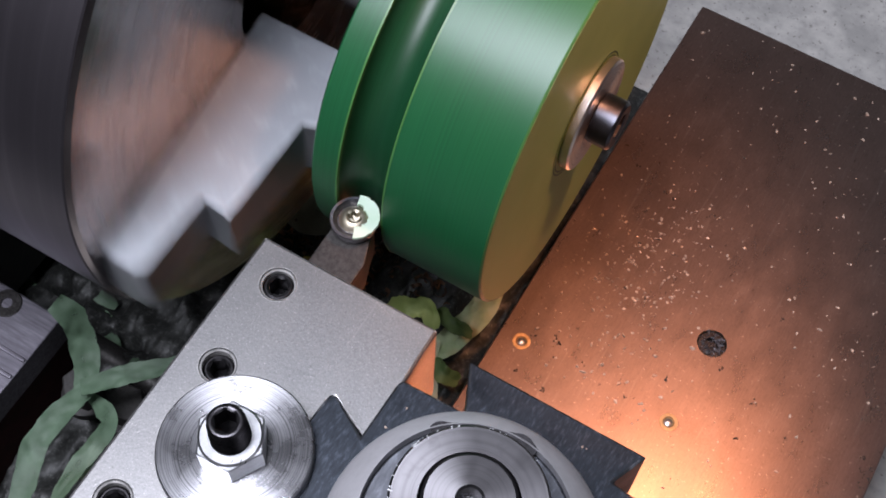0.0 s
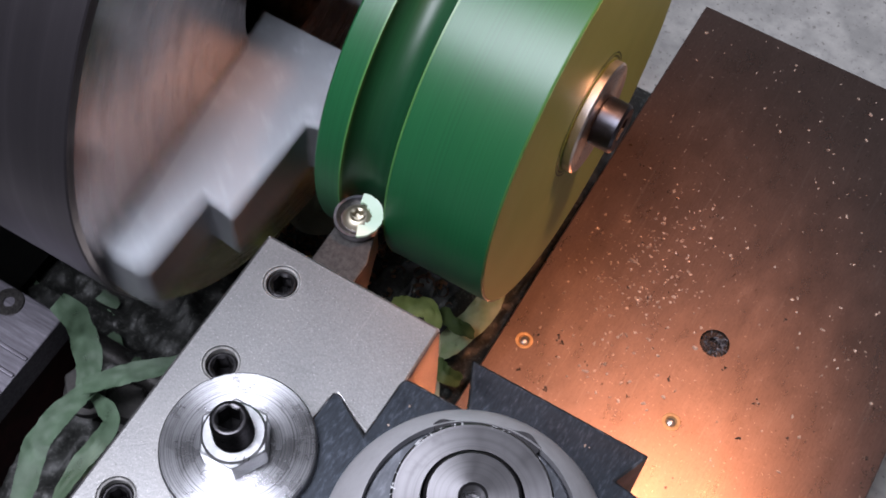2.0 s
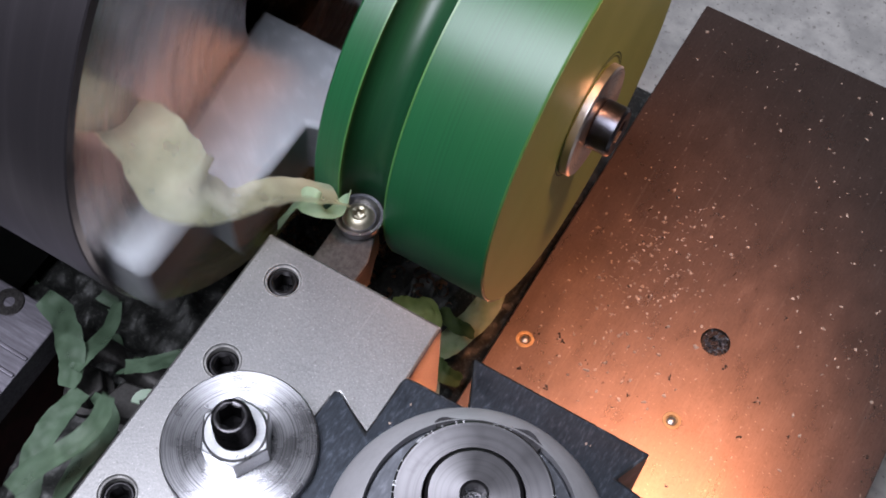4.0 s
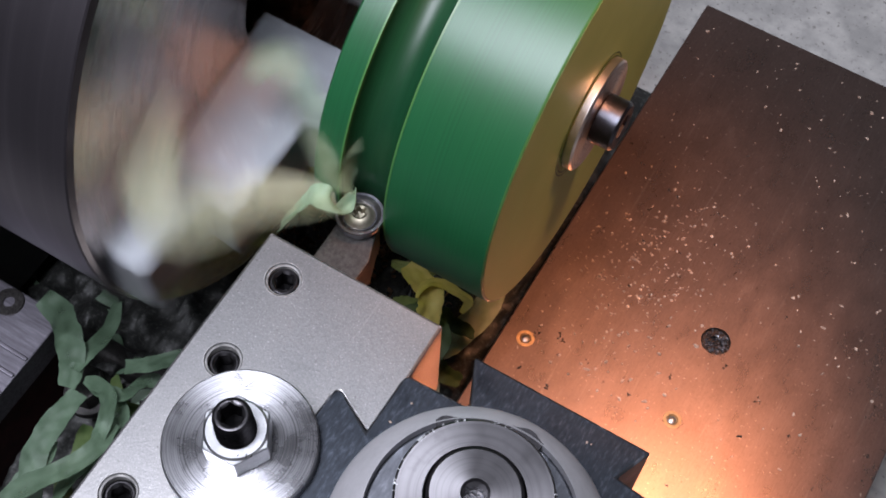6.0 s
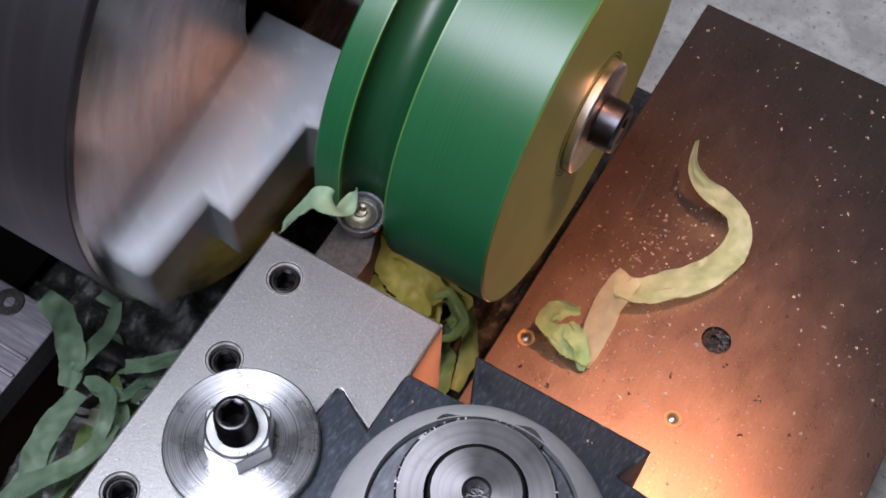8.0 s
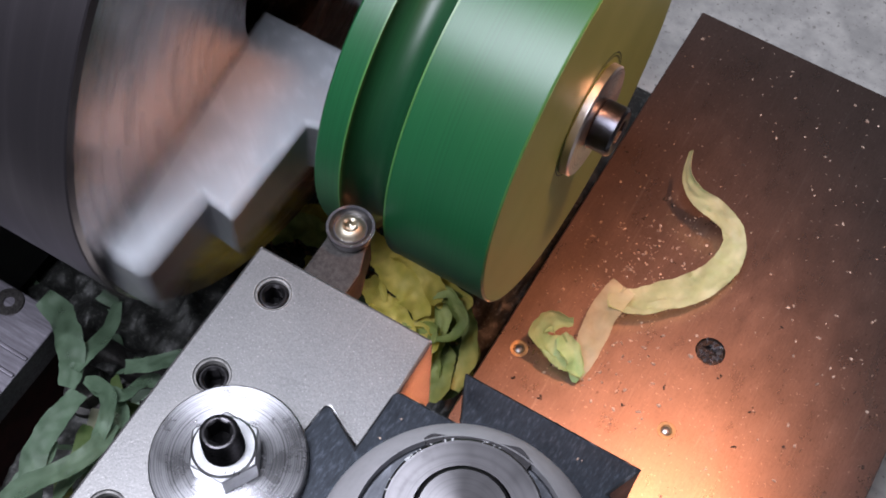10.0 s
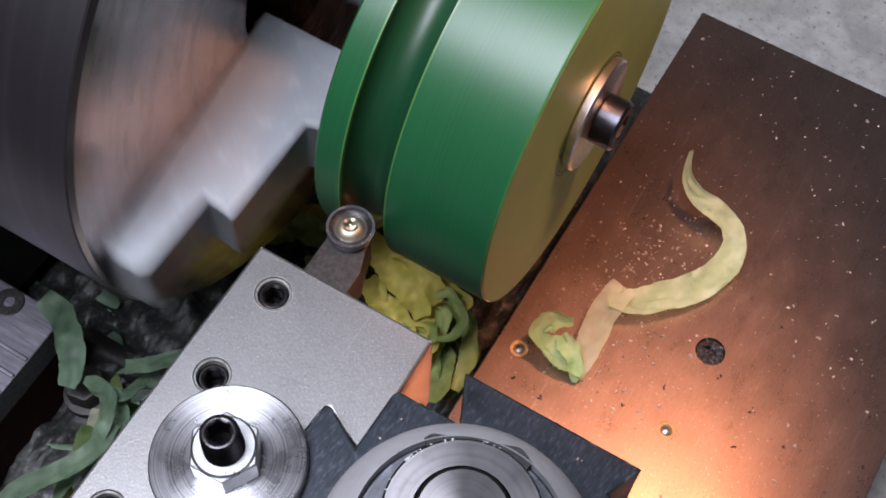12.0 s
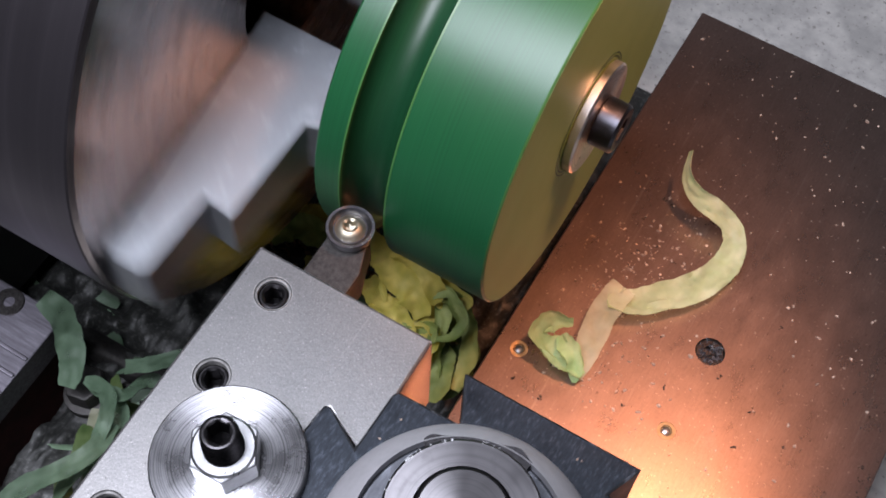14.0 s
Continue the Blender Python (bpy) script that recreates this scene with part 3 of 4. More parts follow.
def bed():
    """The ground way and the dark red casting in front of the chuck."""
    t = thing("bed_way", (-225, 40, -70), "ground steel lathe way on a dark red casting", "lathe bed")
    part("way", box(-420, -198, 20, 103, -34, -20, 0.6), STEEL_WAY, t, "scratched ground steel")
    for y in (84, 77, 70):
        part("ridge", box(-420, -198.4, y - 1.0, y + 0.6, -20.4, -19.2, 0.5), STEEL_WAY, t)
    part("way_screw", turned([(-22, 0), (-22, 5.2), (-19.4, 5.2), (-19.2, 4.9), (-19.2, 2.0), (-21.4, 2.0), (-21.4, 0)], (-217.4, 97.5, 0), "z", 40), STEEL_SHANK, t, "countersunk socket screw")
    part("casting", box(-420, -199, 0, 101, -70, -34, 1.0), RED_PAINT, t, "dark red painted casting")
    return t


def hex_bolts():
    for x, y, z in ((-187, 92, -50), (-173, 96, -58)):
        t = thing("hex_bolt", (x, y, z), "dull grey hex bolt head beside the bed way", "bolt", "bolts by the bed way")
        part("head", prism([(x + a, y + b) for a, b in hexagon(7.5, 12)], z, z + 9, 0.7), DULL_STEEL, t)
        part("flange", turned([(-4, 0), (-4, 9), (-0.2, 9), (0, 8.4), (0, 0)], (x, y, z), "z", 40), DULL_STEEL, t)
    t = thing("cross_bar", (-178, 60, -64), "rusty grey round bar lying under the chuck", "bar")
    bm = turned([(-26, 0), (-26, 5), (-25, 5.5), (25, 5.5), (26, 5), (26, 0)], (-192, 110, -62), "x", 32)
    part("bar", bm, DULL_STEEL, t)


# ---- swarf ----
def curl(bm, at, r, rng):
    """A tiny curled sliver."""
    n, w0, tilt = 5, rng.random() * 6.283, Matrix.Rotation(rng.random() * 6.283, 3, "Z") @ Matrix.Rotation(rng.uniform(-0.9, 0.9), 3, "X")
    arc = rng.uniform(1.5, 4.0)
    rows = []
    for i in range(n):
        w = w0 + arc * i / (n - 1)
        rows.append([bm.verts.new(Vector(at) + tilt @ Vector((r * math.cos(w) * k, r * math.sin(w) * k, h * r))) for k, h in ((1, -0.35), (1.08, 0.35))])
    for p, q in zip(rows, rows[1:]):
        bm.faces.new((p[0], q[0], q[1], p[1]))


def flake(bm, at, size, rng):
    """A small solid splinter."""
    turn = Matrix.Rotation(rng.random() * 6.283, 3, "Z")
    a, b, h = size * rng.uniform(0.5, 1.2), size * rng.uniform(0.35, 0.8), size * rng.uniform(0.3, 0.9)
    base = [bm.verts.new(Vector(at) + turn @ Vector(p)) for p in ((-a, -b * rng.uniform(0, 0.6), 0), (a * rng.uniform(-0.4, 0.8), -b, 0), (a, b * rng.uniform(-0.5, 0.5), 0), (-a * rng.uniform(-0.4, 0.8), b, 0))]
    top = [bm.verts.new(Vector(at) + turn @ Vector(p)) for p in ((-a * 0.5, -b * 0.2, h), (a * 0.6, -b * 0.4, h * 0.7), (a * 0.3, b * 0.5, h))]
    bm.faces.new((base[0], base[1], top[1], top[0])), bm.faces.new((base[1], base[2], top[2], top[1]))
    bm.faces.new((base[2], base[3], top[2])), bm.faces.new((base[3], base[0], top[0], top[2])), bm.faces.new(top[::1])


def plate_swarf():
    rng = random.Random(21)
    bright, dark = bmesh.new(), bmesh.new()
    for _ in range(620):
        if rng.random() < 0.5:
            x, y = rng.gauss(-33, 12), rng.gauss(208, 26)
        else:
            x, y = rng.uniform(-63, 59), rng.uniform(125, 320)
        if -63.5 < x < 59 and y < 322 and (x + 2.3) ** 2 + (y - 196.7) ** 2 > 30:
            worn = 0.6 if y > 235 else 1.0
            flake(bright, (x, y, 0.02), (abs(rng.gauss(0, 0.36)) + 0.24) * worn, rng)
    for _ in range(34):
        x, y = rng.uniform(-62, 58), rng.uniform(125, 315)
        if (x + 2.3) ** 2 + (y - 196.7) ** 2 > 30:
            flake(bright, (x, y, 0.02), rng.uniform(0.3, 0.6), rng)
    for _ in range(95):
        x, y = (rng.gauss(-34, 11), rng.gauss(212, 22)) if rng.random() < 0.75 else (rng.uniform(-60, 55), rng.uniform(140, 300))
        if -63 < x < 58:
            flake(bright, (x, y, 0.02), rng.uniform(0.45, 0.95), rng)
            # A dark flake set to one side paints the crumb's shadow.
            if rng.random() < 0.12:
                flake(dark, (x - rng.uniform(0.3, 0.9), y - rng.uniform(0.2, 0.7), 0.02), rng.uniform(0.4, 0.8), rng)
    for _ in range(15):
        x, y = (rng.gauss(-35, 12), rng.gauss(190, 28)) if rng.random() < 0.6 else (rng.uniform(-62, 55), rng.uniform(130, 300))
        for _ in range(rng.randint(1, 4)):
            flake(dark, (x + rng.gauss(0, 0.6), y + rng.gauss(0, 0.6), 0.02), rng.uniform(0.3, 0.7), rng)
    for x, y in [(-54.1, 168.6), (-46.5, 172.0), (-44.9, 170.6), (-18.5, 165.5), (17.1, 170.9), (17.8, 185.3), (-10.2, 177.4), (-52.5, 155.5), (-42.0, 153.9), (31.6, 179.0), (4.6, 189.8), (54.8, 185.6), (-60.6, 251.7), (-53.3, 245.9), (-39.7, 240.6)]:
        for _ in range(3):
            flake(dark, (x + rng.gauss(0, 0.5), y + rng.gauss(0, 0.5), 0.02), rng.uniform(0.35, 0.8), rng)
    for x, y in [(-17.2, 285.1), (3.1, 286.3), (8.0, 309.3), (14.5, 226.2), (32.2, 204.1), (-36.8, 209.8), (-58.6, 311.6), (-53.1, 270.8), (37.6, 214.0), (-20.8, 186.6), (18.3, 184.9)]:
        flake(bright, (x, y, 0.02), rng.uniform(0.55, 0.9), rng)
    a = solid("steel_swarf", bright, GRIT, (0, 200, 0), "fine bright steel swarf strewn over the cross slide", "swarf", kind="stuff")
    b = solid("dark_swarf_and_shadow", dark, GRIT_DARK, (0, 200, 0), "dark crumbs of swarf and painted crumb shadows on the cross slide", "swarf", kind="stuff")
    rng = random.Random(4)
    post = bmesh.new()
    for x, y, n in ((-51.5, 84, 2), (-46.5, 82, 5), (-53, 78, 3), (-15, 96, 2)):
        for _ in range(n):
            flake(post, (x + rng.gauss(0, 0.7), y + rng.gauss(0, 0.7), 122.02), rng.uniform(0.25, 0.5), rng)
    c = solid("post_swarf", post, GRIT, (-50, 84, 122), "few bright crumbs of swarf on the tool post", "swarf", kind="stuff")
    return [a, b, c]


def heap():
    """Black oily swarf between the bed and the saddle; under the chuck it paints shade over the bench."""
    bm = bmesh.new()
    nx, ny = 170, 100
    x0, x1, y0, y1 = -300, -60, 20, 330
    grid = []
    for j in range(ny + 1):
        row = []
        for i in range(nx + 1):
            x, y = x0 + (x1 - x0) * i / nx, y0 + (y1 - y0) * j / ny
            edge = min(1, (x - x0) / 24, (x1 - x) / 8 + 0.5, (y1 - y) / 30)
            p = Vector((x * 0.03, y * 0.03, 0))
            h = 9 + 9 * noise.noise(p) + 5 * noise.noise(p * 3.1) + 3.5 * abs(noise.noise(p * 9)) * 2
            strip = max(0.0, min(1.0, max((x + 172 - 0.4 * (135 - y)) / 22, 2.2 * noise.noise(Vector((x * 0.06, y * 0.09, 5))) + 1.1))) if y > 100 else 1.0
            row.append(bm.verts.new((x, y, -73 + max(3.6, h * edge * strip))))
        grid.append(row)
    for j in range(ny):
        for i in range(nx):
            bm.faces.new((grid[j][i], grid[j][i + 1], grid[j + 1][i + 1], grid[j + 1][i]))
    solid("oily_swarf", bm, OILY, (-130, 150, -70), "black oily swarf heaped under the wheel, spread under the chuck for its shade", "swarf", kind="stuff", smooth=80)
    rng = random.Random(8)
    bm = bmesh.new()
    for _ in range(1500):
        x, y = rng.uniform(-180, -66), rng.uniform(100, 260)
        if x + 172 - 0.4 * (135 - y) > 18 and x < -94:
            curl(bm, (x, y, -57 + rng.uniform(-4, 11)), rng.uniform(0.8, 2.6), rng)
    solid("curled_swarf", bm, SWARF_ORANGE_LIT, (-130, 150, -65), "curled oily steel swarf, coloured brown to paint orange light", "swarf", kind="stuff")


# ---- shavings ----
def spline(points, n):
    """A smooth line through the points, as n + 1 places."""
    p = [Vector(points[0])] + [Vector(a) for a in points] + [Vector(points[-1])]
    out = []
    for k in range(n + 1):
        u = k / n * (len(points) - 1)
        i = min(int(u), len(points) - 2)
        f = u - i
        a, b, c, d = p[i:i + 4]
        out.append(0.5 * (2 * b + (c - a) * f + (2 * a - 5 * b + 4 * c - d) * f * f + (3 * b - a - 3 * c + d) * f ** 3))
    return out


def ribbon_mesh(points, width, seed, twist=(0, 0), curlup=0.15, steps=44, crease=1.0, rag=0.10, widths=None, ruffled=0.16):
    """A thin shaving with ruffled, torn edges along a line of points; twist in degrees about the line and widths (shares of width) are spread evenly along it."""
    line = spline(points, steps)
    bm = bmesh.new()
    rows = []
    across = 9
    thick = 0.3
    run = 0.0
    for k, p in enumerate(line):
        d = (line[min(k + 1, steps)] - line[max(k - 1, 0)]).normalized()
        side = d.cross(Vector((0, 0, 1)))
        side = side.normalized() if side.length > 0.05 else Vector((1, 0, 0))
        ang = float(np.interp(k / steps, np.linspace(0, 1, len(twist)), twist))
        side = Matrix.Rotation(radians(ang), 3, d) @ side
        up = side.cross(d)
        if widths:
            taper = float(np.interp(k / steps, np.linspace(0, 1, len(widths)), widths))
        else:
            taper = min(1.0, 0.5 + 3.2 * min(k, steps - k) / steps)
        run += (p - line[max(k - 1, 0)]).length
        w = width * taper * (1 + 0.12 * noise.noise(Vector((run * 0.12, seed, 0))))
        row = []
        for i in range(across):
            s = i / (across - 1) - 0.5
            ruffle = 0.9 * abs(s) * noise.noise(Vector((run * 0.16, s * 2.0 + seed * 3.1, 4))) + 0.25 * noise.noise(Vector((run * 0.3, s * 4 + seed, 9)))
            edge = seed + (9 if s > 0 else 2)
            jag = 1 + rag * abs(s) * 2 * (noise.noise(Vector((run * 0.18, edge, 3))) + (0.5 * noise.noise(Vector((run * 0.7, edge, 7))) if i in (0, across - 1) else 0))
            fold = noise.noise(Vector((run * 0.11 + s * 1.5, s * 2.6 - run * 0.07, seed)))
            row.append(p + side * (s * w * jag) + up * (curlup * w * (4 * s * s - 0.3) + ruffle * ruffled * w + crease * 0.05 * w * (abs(fold) - 0.2)))
        rows.append((row, up))
    top = [[bm.verts.new(q + up * thick / 2) for q in row] for row, up in rows]
    low = [[bm.verts.new(q - up * thick / 2) for q in row] for row, up in rows]
    for g, flip in ((top, False), (low, True)):
        for a, b in zip(g, g[1:]):
            for i in range(across - 1):
                f = (a[i], a[i + 1], b[i + 1], b[i])
                bm.faces.new(f[::-1] if flip else f)
    for k in range(steps):
        for i in (0, across - 1):
            bm.faces.new((top[k][i], top[k + 1][i], low[k + 1][i], low[k][i]))
    for k in (0, steps):
        for i in range(across - 1):
            bm.faces.new((top[k][i], top[k][i + 1], low[k][i + 1], low[k][i]))
    return bm


def ribbon(name, points, width, material, label, seed, twist=(0, 0), curlup=0.15, at=None, steps=44, group="plastic shavings", **shape):
    """One shaving as a thing of its own."""
    return solid(name, ribbon_mesh(points, width, seed, twist, curlup, steps, **shape), material, at or points[0], label, "shaving", group, smooth=60)


def left_pile():
    """Shavings in the corner between the bed way and the tool holder: those that lie there first, and those that fall later."""
    G = "shavings by the bed"

    def lay(points, width, label, seed, twist, widths=None, material=CHIP_PALE_SHADED):
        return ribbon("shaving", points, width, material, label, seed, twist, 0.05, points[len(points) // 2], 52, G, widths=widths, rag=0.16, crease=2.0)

    leaning = lay([(-197.9, 103.1, -8), (-192.4, 103.0, -12), (-187.9, 100.6, -20), (-182.5, 94.7, -26), (-179.4, 87.6, -30)], 9.4, "wide pale green shaving leaning on the bed way", 1, (15, -10, 20), (0.75, 0.95, 1, 1, 0.8))
    lower = lay([(-178.4, 88.5, -29), (-180.6, 73.5, -28), (-179.7, 61.8, -28), (-175.1, 50.6, -30), (-172, 40, -32)], 8.6, "pale green shaving lying down the heap", 2, (5, -15, 10), (0.8, 1, 1, 0.9, 0.8))
    across = lay([(-151, 114, -23), (-156.5, 108.8, -23), (-168.3, 97.7, -23), (-178.6, 86.7, -25)], 7.2, "pale green shaving lying across the heap", 3, (5, -10, 10), (0.8, 0.9, 1, 0.9))
    hooked = lay([(-177.8, 88.1, -34), (-166.2, 84.1, -32), (-164.2, 74.3, -30), (-165.3, 61.9, -32), (-163.3, 50, -32)], 6.2, "pale green shaving bent into a hook", 4, (30, -20, 30))
    lay([(-170, 72, -44), (-160, 60, -42), (-166, 48, -42), (-158, 40, -44)], 5.5, "green shaving folded in the heap", 10, (-40, 20, 50))
    lay([(-181, 112, -52), (-178, 106, -46), (-180, 101, -44)], 3.5, "small thin green shaving", 6, (0, 60))
    for k, (x, y) in enumerate(((-246, 118), (-214, 122), (-226, 128), (-205, 116), (-236, 130))):
        lay([(x, y, -66), (x + 7, y + 1, -64), (x + 14, y - 3 + 2 * (k % 3), -64), (x + 20, y + 1, -66)], 4.0 + 0.5 * (k % 3), "green shaving on the bench under the chuck", 7 + 20 * k, (0, 40))
    lay([(-148, 150, -54), (-138, 158, -50), (-128, 170, -50), (-120, 176, -54)], 7, "green shaving under the chuck", 9, (10, -30))
    fallen = [
        lay([(-192.4, 120.7, -34), (-186.8, 110.5, -30), (-185.5, 98.6, -26), (-185.4, 90.5, -26)], 5.4, "narrow pale green shaving standing on the heap", 111, (20, -30, 20), (0.7, 1, 1, 1)),
        lay([(-150, 116, -20), (-156.4, 109.8, -20), (-162.9, 103.4, -20), (-170.6, 99.8, -24)], 6.4, "pale green shaving by the tool holder", 112, (0, 20, -10), (0.9, 1, 1, 0.8)),
        lay([(-172.1, 41.0, -16), (-169.3, 50.5, -18), (-164.9, 58.3, -20), (-160.0, 69.3, -20), (-161.5, 81.8, -24)], 7.6, "pale green shaving lying along the tool holder", 113, (10, -15, 20), (0.7, 1, 1, 0.9, 0.6)),
        lay([(-180.3, 89.5, -26), (-169.7, 88.8, -22), (-162.9, 80.0, -20), (-162.3, 71.8, -24)], 5.4, "pale green shaving curled over the heap", 114, (25, -30, 25)),
        lay([(-160, 104, -31), (-164.2, 100, -30), (-166.2, 91.3, -26), (-178.0, 89.0, -28)], 5.6, "pale green shaving bent over the heap", 115, (-20, 30, 0)),
        lay([(-174, 41, -30), (-176.6, 48, -30), (-176.5, 56.6, -30), (-178.0, 68.0, -32)], 7.0, "pale green shaving at the foot of the heap", 116, (-20, 10, -10)),
        lay([(-180, 100, -44), (-172, 92, -42), (-163, 94, -42), (-156, 101, -42)], 6.0, "green shaving with shade painted in, deep in the heap", 117, (40, -30, 20), None, CHIP_SHADE),
        lay([(-176, 80, -42), (-170, 70, -38), (-168, 58, -38), (-160, 52, -40)], 6.4, "green shaving with shade painted in, deep in the heap", 118, (-30, 25, -20), None, CHIP_SHADE),
    ]
    return dict(leaning=leaning, lower=lower, across=across, hooked=hooked, fallen=fallen)


def gap_pile():
    """Shavings between the tool and the cross slide."""
    G = "shavings under the wheel"

    def drop(points, width, material, label, seed, twist, widths=None, ruffled=0.34):
        return ribbon("shaving", points, width, material, label, seed, twist, 0.14, points[len(points) // 2], 64, G, widths=widths, rag=0.28, crease=4.0, ruffled=ruffled)

    drop([(-112, 176, -44), (-104, 176, -40), (-98, 179, -40), (-92, 175, -44)], 7, CHIP_MIXED, "olive shaving under the wheel", 21, (0, 40, -20))
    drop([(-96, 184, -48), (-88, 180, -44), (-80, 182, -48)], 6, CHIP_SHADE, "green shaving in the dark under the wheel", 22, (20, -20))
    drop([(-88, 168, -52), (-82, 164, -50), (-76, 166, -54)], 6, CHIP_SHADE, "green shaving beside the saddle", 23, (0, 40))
    drop([(-150, 178, -48), (-146, 172, -44), (-146, 165, -44)], 3, CHIP_WARM_LIT, "thin shaving by the chuck, painted warm-lit yellow", 24, (0, 60))
    late = [
        (5.2, drop([(-106.4, 177.6, -12), (-93.6, 171.3, -12), (-90.8, 161.4, -18), (-98.6, 153.9, -22)], 9, CHIP_WARM_LIT, "shaving bent under the wheel, painted warm-lit yellow", 31, (10, -30, 15))),
        (5.35, drop([(-101.5, 168, -26), (-92, 170, -22), (-84, 163.0, -22), (-86, 155, -26), (-94, 152, -28)], 7, CHIP_SHADE, "green shaving with shade painted in, looped beside the tool holder", 32, (20, -30, 30))),
        (5.9, drop([(-126.0, 181.8, -14), (-114.8, 174.7, -7), (-105.2, 169.3, -4), (-97.3, 167.1, -6), (-91.6, 163.1, -12)], 11.5, CHIP_WARM_LIT, "broad shaving arched under the wheel, painted warm-lit yellow", 33, (-10, 10, 25, 5), (0.6, 0.9, 1, 1, 0.5))),
        (6.3, drop([(-100, 172, -20), (-93.9, 172.3, -10), (-85.9, 173.7, -10), (-78.2, 171.1, -16), (-72.7, 163.3, -22), (-71.4, 152.0, -28)], 6.5, CHIP_MIXED, "long green shaving curved beside the cross slide", 34, (-20, 10, 30, 5), None, 0.2)),
        (6.7, drop([(-113.3, 178.6, -10), (-102.5, 175.2, 0), (-94.6, 172.6, 0), (-88.9, 168.7, -8)], 7, CHIP_WARM_LIT, "crumpled shaving under the wheel, painted warm-lit yellow", 35, (-20, 30, 0))),
        (7.2, drop([(-97.5, 160.1, -28), (-86.1, 161.9, -24), (-79.8, 155.7, -24), (-76.7, 144.0, -28)], 10, CHIP_MIXED, "torn green shaving beside the tool holder", 36, (10, -25, 15))),
        (7.6, drop([(-118, 172, -24), (-110, 163, -16), (-100, 160, -14), (-92, 156, -20)], 8, CHIP_WARM_LIT, "shaving beside the tool shank, painted warm-lit yellow", 37, (15, -10, 25))),
        (7.95, drop([(-92, 176, -16), (-86, 168, -14), (-84, 158, -20), (-79, 150, -28)], 6, CHIP_MIXED, "narrow green shaving hanging over the heap", 38, (30, -20, 30))),
        (8.4, drop([(-163.3, 173.9, -42), (-157.2, 180.8, -36), (-146.7, 180.4, -32), (-137.1, 180.7, -32), (-128, 178, -30)], 10, CHIP_MIXED, "green shaving between chuck and tool", 39, (0, 30, -20))),
        (8.6, drop([(-171.6, 181.6, -46), (-164.3, 184.8, -42), (-154.9, 188.4, -38), (-140, 190, -40)], 10, CHIP_WARM_LIT, "shaving behind the tool shank, painted warm-lit yellow", 40, (20, -20, 30))),
        (8.8, drop([(-94, 182, -40), (-86, 176, -36), (-78.2, 173.9, -36), (-74, 166, -40)], 8, CHIP_SHADE, "green shaving with the wheel's shade painted in", 41, (0, 40, 0))),
        (9.0, drop([(-84, 160, -34), (-78, 166, -32), (-73, 160, -32), (-76, 150, -36)], 7, CHIP_SHADE, "green shaving with shade painted in, looped beside the saddle", 42, (20, -30, 20))),
    ]
    rng = random.Random(61)
    for k in range(16):
        x, y, z, w = rng.uniform(-112, -80), rng.uniform(154, 178), rng.uniform(-24, -6), rng.uniform(0, 6.283)
        points = []
        for _ in range(6):
            points.append((max(-120, min(-70, x)), max(148, min(181, y)), z))
            w += rng.uniform(0.2, 1.3) * (1 if k % 2 else -1)
            x, y, z = x + 5.5 * math.cos(w), y + 5.5 * math.sin(w), max(-32, min(-4, z + rng.uniform(-4, 4)))
        tint, words = ((CHIP_WARM_LIT, "thin shaving curled on the pile, painted warm-lit yellow"), (CHIP_MIXED, "thin green shaving curled on the pile"))[k % 2]
        late.append((5.5 + 0.24 * k, drop(points, rng.uniform(2.2, 4.6), tint, words, 70 + k, (rng.uniform(-60, 60), rng.uniform(-60, 60), rng.uniform(-60, 60)))))
    return late


